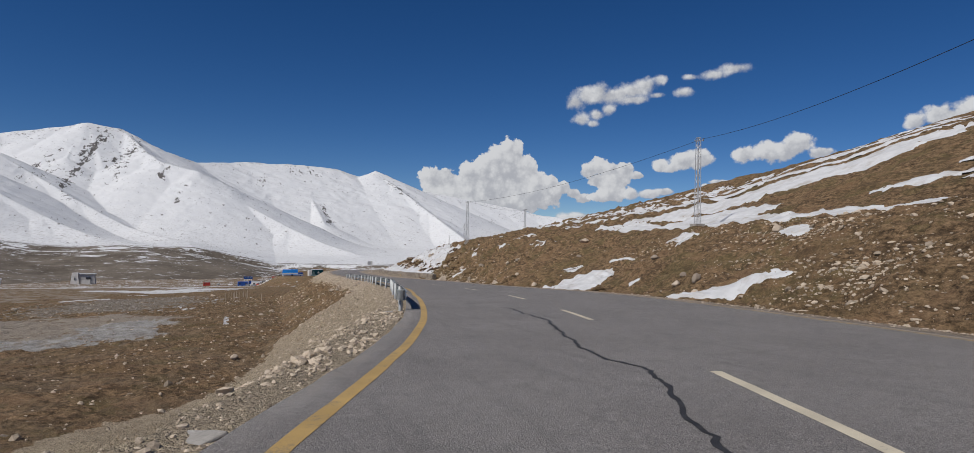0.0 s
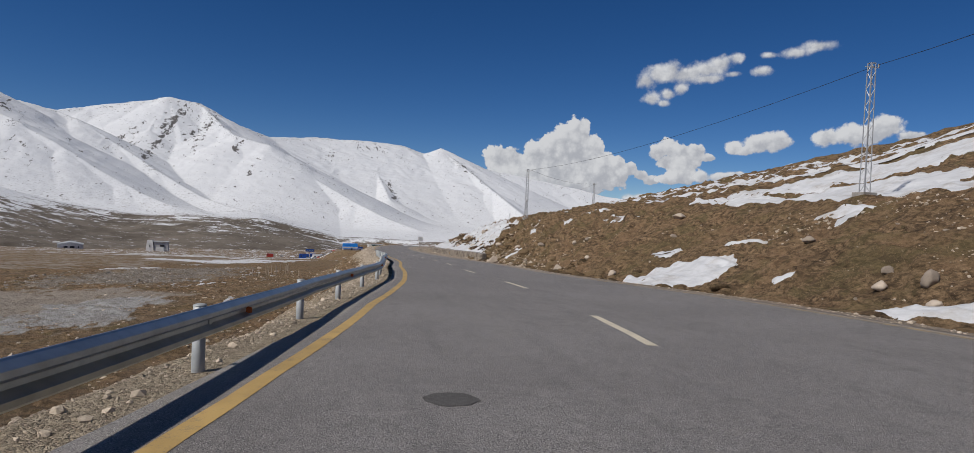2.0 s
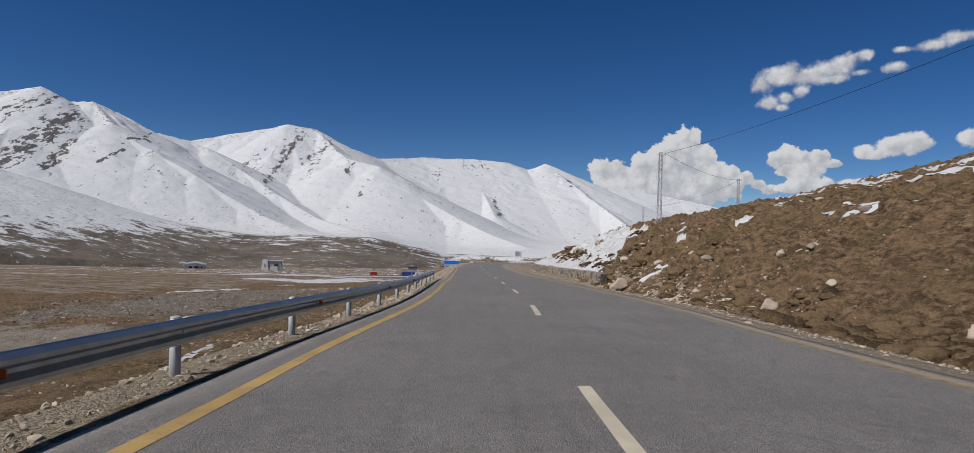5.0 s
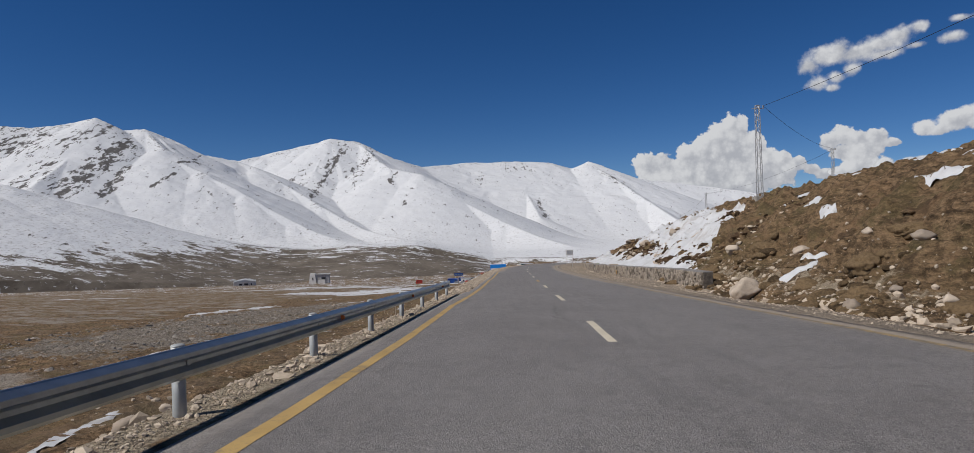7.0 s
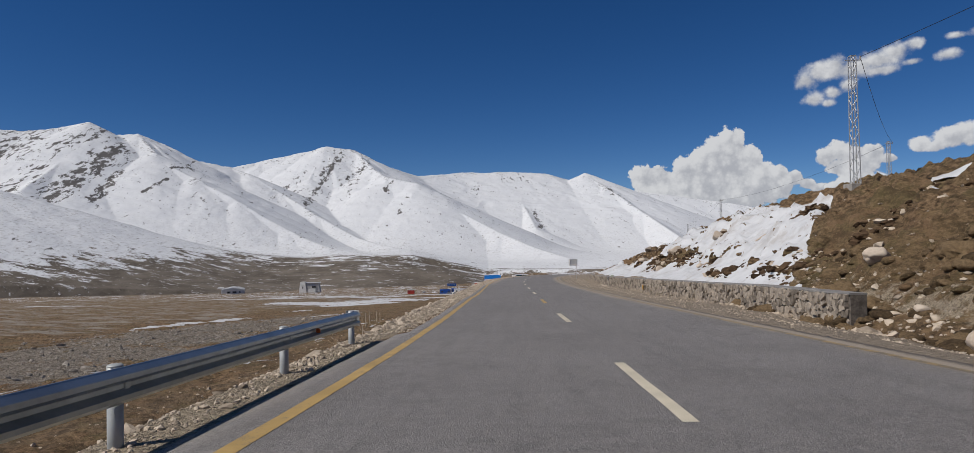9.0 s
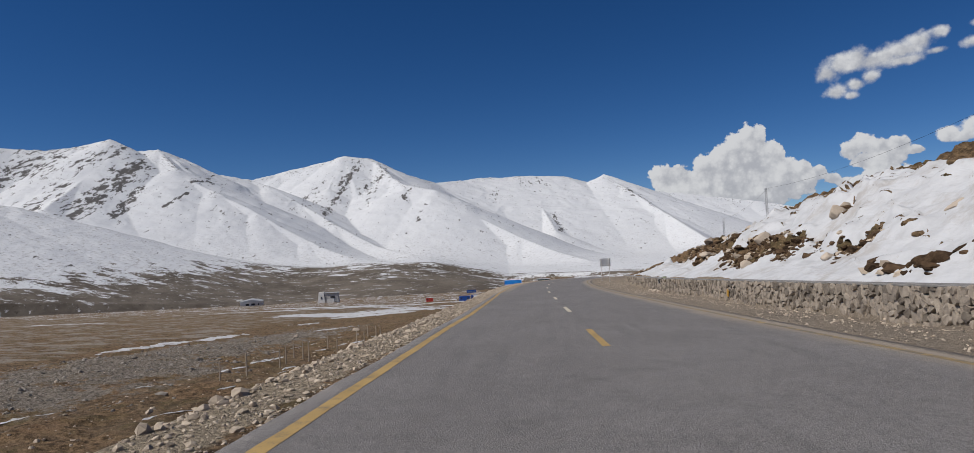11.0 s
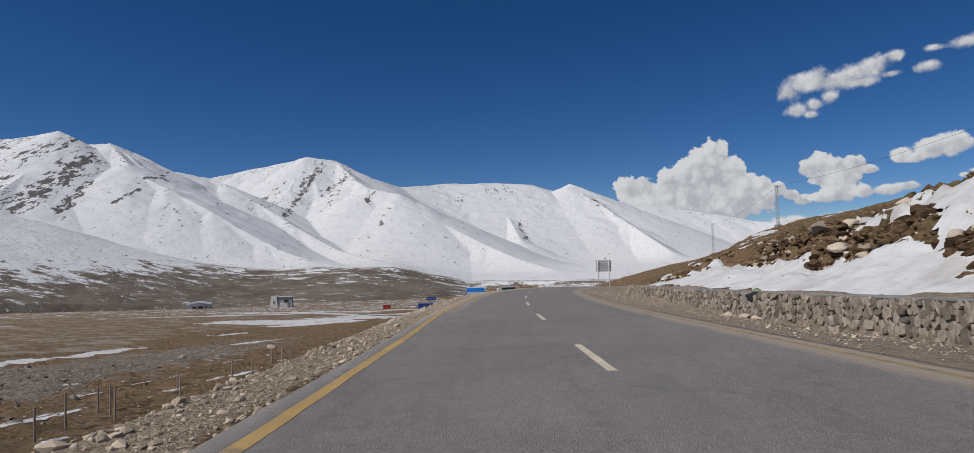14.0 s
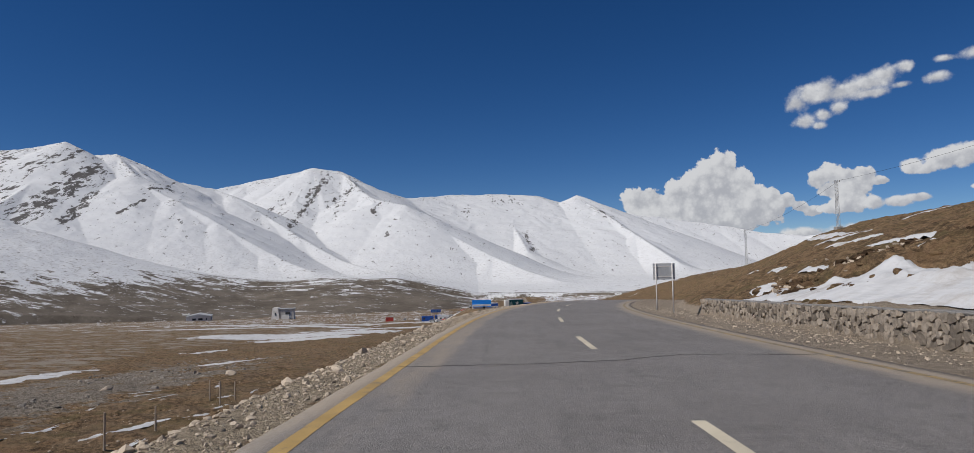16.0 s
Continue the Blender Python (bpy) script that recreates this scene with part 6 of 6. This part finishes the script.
cabin(-46, 480, 4, 4, 4.0, 6, M_BLUE_DARK, "narrow blue painted kiosk", 1)
for i, (x, y, c, lab) in enumerate(((-33, 474, M_CARWHITE, "white car parked among the cabins"), (-28, 482, M_CARGREY, "dark grey car parked among the cabins"), (-24, 468, M_CARWHITE, "white car parked among the cabins"), (-20, 476, M_CARGREY, "dark grey car parked among the cabins"), (-58, 500, M_CARGREY, "dark grey car parked among the cabins"), (-66, 520, M_CARWHITE, "white car parked among the cabins"), (-36, 500, M_CARWHITE, "white car parked among the cabins"), (-78, 540, M_CARGREY, "dark grey car parked among the cabins"))):
    car(x, y, 20 + 35 * i, c, lab)
for i in range(16):
    lot_x, lot_y = -47 + 2.6 * i, 452 + 5 * math.sin(i * 2.3) + 0.4 * i
    car(lot_x, lot_y, 10 + 50 * math.sin(i * 1.9), (M_CARGREY, M_CARWHITE, M_CARGREY, M_RED, M_CARGREY)[i % 5], ("dark grey car", "white car", "dark grey car", "red car", "dark grey car")[i % 5] + " parked in the row by the tents")
van = cabin(-84, 505, 5.5, 2.6, 3.2, 0, M_RED, "red painted box van body on the flat", 1)
board = thing("sign_board", "blue roadside sign board on two posts", "sign board", "", pose(-50, 505, at_land(-50, 505), 0, 0, 5))
for k in (-2.9, 2.9):
    bm = bmesh.new()
    add_rod(bm, (k, 0, -0.3), (k, 0, 8.2), 0.12, 8)
    part("post", bm, M_SIGNPOLE, board)
bm = bmesh.new()
add_box(bm, (0, -0.15, 7.0), (7.4, 0.12, 2.2), None, 0.02)
face = part("panel", bm, M_BLUE_DARK, board, "blue panel")
for k, w in ((-2.2, 1.2), (0, 1.4), (2.2, 1.2)):
    bm = bmesh.new()
    add_box(bm, (k, -0.23, 7.0), (w, 0.04, 0.5), None, 0.01)
    part("bar", bm, M_TEAL, face)

# long low building and the square gate building below the brown hill
hut = thing("station_building", "low white building with a shallow gable roof", "building", "", pose(-350, 771, at_land(-350, 771) - 0.2, 0, 0, 20))
bm = bmesh.new()
add_box(bm, (0, 0, 3.0), (26, 24, 6.0), None, 0.1)
part("wall", bm, M_WALL, hut)
bm = bmesh.new()
prof = ((-13.5, 6.0), (0, 8.8), (13.5, 6.0), (13.5, 5.6), (-13.5, 5.6))
a = [bm.verts.new((px, -12.6, pz)) for px, pz in prof]
b = [bm.verts.new((px, 12.6, pz)) for px, pz in prof]
bm.faces.new(a)
bm.faces.new(b[::-1])
for i in range(len(prof)):
    j = (i + 1) % len(prof)
    bm.faces.new((a[j], a[i], b[i], b[j]))
part("roof", bm, M_ROOF, hut)
for k, w in ((-4.5, 4.0), (2.2, 4.6), (8.5, 1.4)):
    bm = bmesh.new()
    add_box(bm, (k, -12.05, 2.6), (w, 0.2, 2.4), None, 0.03)
    part("window", bm, M_DARK, hut)
bm = bmesh.new()
add_box(bm, (-14.5, 3, 7.4), (7.0, 9.0, 1.4), None, 0.1)
part("annexe", bm, M_WALL, hut)
gate = thing("gate_building", "pale stone gate building with one tapering tower", "building", "", pose(-250, 765, at_land(-250, 765) - 0.2, 0, 0, 8))


def tapered(name, x, y, w, d, tall, lean, material, parent, label=""):
    bm = bmesh.new()
    low = [bm.verts.new((x + sx * w / 2, y + sy * d / 2, 0)) for sx, sy in ((-1, -1), (1, -1), (1, 1), (-1, 1))]
    high = [bm.verts.new((x + sx * (w / 2 - lean), y + sy * (d / 2 - lean), tall)) for sx, sy in ((-1, -1), (1, -1), (1, 1), (-1, 1))]
    bm.faces.new(low[::-1])
    bm.faces.new(high)
    for i in range(4):
        j = (i + 1) % 4
        bm.faces.new((low[i], low[j], high[j], high[i]))
    return part(name, bm, material, parent, label)


tapered("tower", -8.5, 0, 9, 11, 13.5, 1.5, M_WALL, gate)
tapered("hall", 3.5, 1, 17, 10, 12.0, 0.8, M_GATE, gate)
tapered("porch", 3.0, -6.2, 9, 3.4, 5.0, 0.2, M_WALL, gate, "white entrance porch")
for k, w, low, tall in ((5.0, 5.0, 6.0, 2.2), (-8.5, 0.7, 5.0, 3.0)):
    bm = bmesh.new()
    add_box(bm, (k, -3.9 if k > 0 else -4.95, low + tall / 2), (w, 0.9, tall), None, 0.05)
    part("opening", bm, M_DARK, gate)
bm = bmesh.new()
add_box(bm, (3.5, 1, 12.2), (18, 11, 0.6), None, 0.1)
part("cornice", bm, M_ROOF, gate)


# ---- clouds far beyond the ridges ----
def cloud_material():
    n = Nodes("cloud")
    body, lit = n.attr("body"), n.attr("lit")
    wide, fine = n.noise(0.006, 3, 0.5), n.noise(0.02, 8, 0.62)
    billow = n.node("ShaderNodeTexVoronoi", {"Vector": n.geo, "Scale": 0.011, "Detail": 3.0, "Roughness": 0.55, "Smoothness": 0.4}, feature="SMOOTH_F1").outputs[0]
    edge = n.math("ADD", body, n.math("MULTIPLY", n.math("SUBTRACT", 0.72, billow), 0.42))
    edge = n.math("ADD", edge, n.math("MULTIPLY", n.math("SUBTRACT", wide, 0.5), 0.75))
    edge = n.math("ADD", edge, n.math("MULTIPLY", n.math("SUBTRACT", fine, 0.5), 0.65))
    alpha = n.step(edge, 0.12, n.math("ADD", n.attr("soft"), 0.16))
    # sunlit tops and grey undersides are put into the glowing colour
    tone = n.math("ADD", lit, n.math("MULTIPLY", n.math("SUBTRACT", 0.62, billow), 0.8))
    tone = n.math("ADD", tone, n.math("MULTIPLY", n.math("SUBTRACT", fine, 0.5), 0.5))
    tone = n.math("ADD", tone, n.math("MULTIPLY", n.math("SUBTRACT", wide, 0.5), 0.6))
    tone = n.math("SUBTRACT", tone, n.math("MULTIPLY", n.step(body, 0.6, 1.3), 0.12))
    col = n.mix(n.step(tone, -0.3, 0.62), (0.40, 0.415, 0.455), (0.615, 0.625, 0.645))
    glow = n.node("ShaderNodeEmission", {0: col, 1: 1.0})
    clear = n.node("ShaderNodeBsdfTransparent")
    both = n.node("ShaderNodeMixShader", {0: alpha, 1: clear.outputs[0], 2: glow.outputs[0]})
    n.tree.links.new(both.outputs[0], n.tree.nodes["Material Output"].inputs[0])
    return n.mat


M_CLOUD = cloud_material()


def cloud(puffs, soft, label, r=4650):
    """A bank of puffs (azimuth, elevation, half width, half height) on the far sky, its sunlit side painted in by lit.
    """
    a0, a1 = min(p[0] - p[2] for p in puffs) - 1.2, max(p[0] + p[2] for p in puffs) + 1.2
    e0, e1 = min(p[1] - p[3] for p in puffs) - 0.8, max(p[1] + p[3] for p in puffs) + 0.8
    A, E = np.meshgrid(np.linspace(a0, a1, 140), np.linspace(e0, e1, 100))
    total, lit, weight = np.zeros_like(A), np.zeros_like(A), np.full(A.shape, 1e-6)
    for a, e, ra, re in puffs:
        d = np.hypot((A - a) / ra, (E - e) / re)
        total = total + np.exp(7 * (1.3 - d))
        f = np.exp(-3 * d)
        lit += f * (0.55 + 0.5 * np.clip((E - e) / re, -1.2, 1.2) + 0.3 * np.clip((A - a) / ra, -1.2, 1.2))
        weight += f
    body = np.clip(np.log(total + 1e-9) / 7, -1, 1.5)
    rim = np.clip(np.minimum(np.minimum(A - a0, a1 - A), np.minimum(E - e0, e1 - E)) / 0.5, 0, 1)
    body = body - (1 - rim)
    ob = sheet("cloud", -r * np.sin(np.radians(A)) * np.cos(np.radians(E)), r * np.cos(np.radians(A)) * np.cos(np.radians(E)), 2 + r * np.sin(np.radians(E)), M_CLOUD, {"body": body, "lit": lit / weight, "soft": np.full(A.shape, soft)})
    return tagged(ob, label, "cloud", "clouds", "structure")


cloud(((-11.9, 5.1, 1.26, 1.18), (-13.1, 5.4, 0.93, 0.86), (-14.1, 4.9, 0.77, 0.64), (-15.5, 5.4, 1.42, 1.37), (-16.7, 6.2, 1.1, 1.36), (-17.8, 6.9, 0.99, 1.56), (-18.9, 7.9, 1.03, 1.03), (-19.6, 7.8, 0.53, 1.03), (-18.5, 6.1, 1.71, 1.81), (-20.0, 6.0, 1.06, 1.44), (-20.8, 6.3, 0.62, 1.02), (-21.6, 4.8, 1.03, 1.02), (-22.8, 5.0, 0.6, 0.71), (-23.8, 4.5, 0.73, 0.7), (-24.7, 4.0, 0.72, 0.5), (-17.4, 4.3, 2.94, 1.31), (-21.8, 3.8, 2.31, 0.92), (-13.9, 3.9, 2.55, 0.75), (-25.6, 3.6, 0.88, 0.49), (-17, 2.9, 6.0, 0.8)), 0.12, "tall white cumulus cloud behind the ridge", 4690)
cloud(((-26.0, 6.0, 0.75, 0.69), (-27.1, 6.4, 0.94, 0.82), (-28.1, 6.1, 0.84, 0.67), (-29.2, 6.1, 0.91, 0.76), (-30.2, 5.6, 0.65, 0.33), (-28.3, 5.2, 1.5, 0.8), (-27.0, 5.2, 1.1, 0.6), (-28.1, 4.0, 1.34, 0.68), (-27.2, 3.7, 1.27, 0.44)), 0.16, "small white cumulus cloud low in the sky", 4660)
cloud(((-29.8, 4.0, 0.69, 0.57), (-31.3, 4.0, 1.02, 0.47), (-32.7, 4.2, 0.76, 0.37)), 0.35, "small soft white cloud low in the sky", 4650)
cloud(((-29.2, 2.1, 1.82, 0.57), (-24.9, 1.8, 2.19, 0.6)), 0.5, "soft white cloud bank low behind the hill", 4640)
cloud(((-24.7, 12.1, 1.0, 0.75), (-25.8, 12.8, 1.25, 0.85), (-27.0, 13.0, 1.1, 0.95), (-27.9, 12.6, 1.2, 0.8), (-28.7, 12.7, 1.2, 0.95), (-29.7, 13.0, 1.15, 0.8), (-31.0, 13.4, 1.15, 0.7), (-32.2, 13.8, 0.75, 0.5), (-29.9, 12.2, 1.6, 0.45), (-32.0, 12.5, 0.8, 0.3), (-27.7, 11.4, 0.7, 0.55), (-26.7, 11.0, 0.7, 0.5), (-25.3, 10.6, 1.0, 0.6), (-26.3, 10.2, 0.55, 0.35), (-26.6, 12.5, 2.2, 0.6), (-29.6, 12.9, 2.2, 0.55)), 0.72, "ragged white cloud high in the blue sky", 4630)
cloud(((-34.1, 12.7, 1.1, 0.45), (-34.7, 13.9, 0.7, 0.3), (-36.6, 14.0, 1.3, 0.5), (-38.2, 14.4, 1.5, 0.55)), 0.8, "thin wispy cloud streak in the blue sky", 4600)
cloud(((-32.3, 6.5, 0.7, 0.6), (-33.2, 6.2, 0.6, 0.4), (-34.2, 6.8, 1.25, 0.85), (-35.6, 7.0, 1.1, 0.8)), 0.3, "small rounded white cloud over the hillside", 4570)
cloud(((-39.2, 7.3, 1.0, 0.8), (-41.1, 7.4, 1.4, 0.9), (-42.2, 7.4, 1.2, 0.8), (-43.3, 8.0, 1.2, 1.0), (-44.9, 7.2, 1.1, 0.55)), 0.3, "rounded white cloud over the hillside", 4540)
cloud(((-37.1, 5.0, 0.97, 0.26), (-36.1, 4.7, 0.39, 0.21)), 0.4, "thin wispy cloud streak low in the sky", 4510)
cloud(((-51.3, 9.2, 0.82, 0.71), (-52.8, 9.6, 1.22, 0.87), (-54.9, 9.6, 1.85, 1.1)), 0.4, "soft white cloud over the hilltop", 4480)
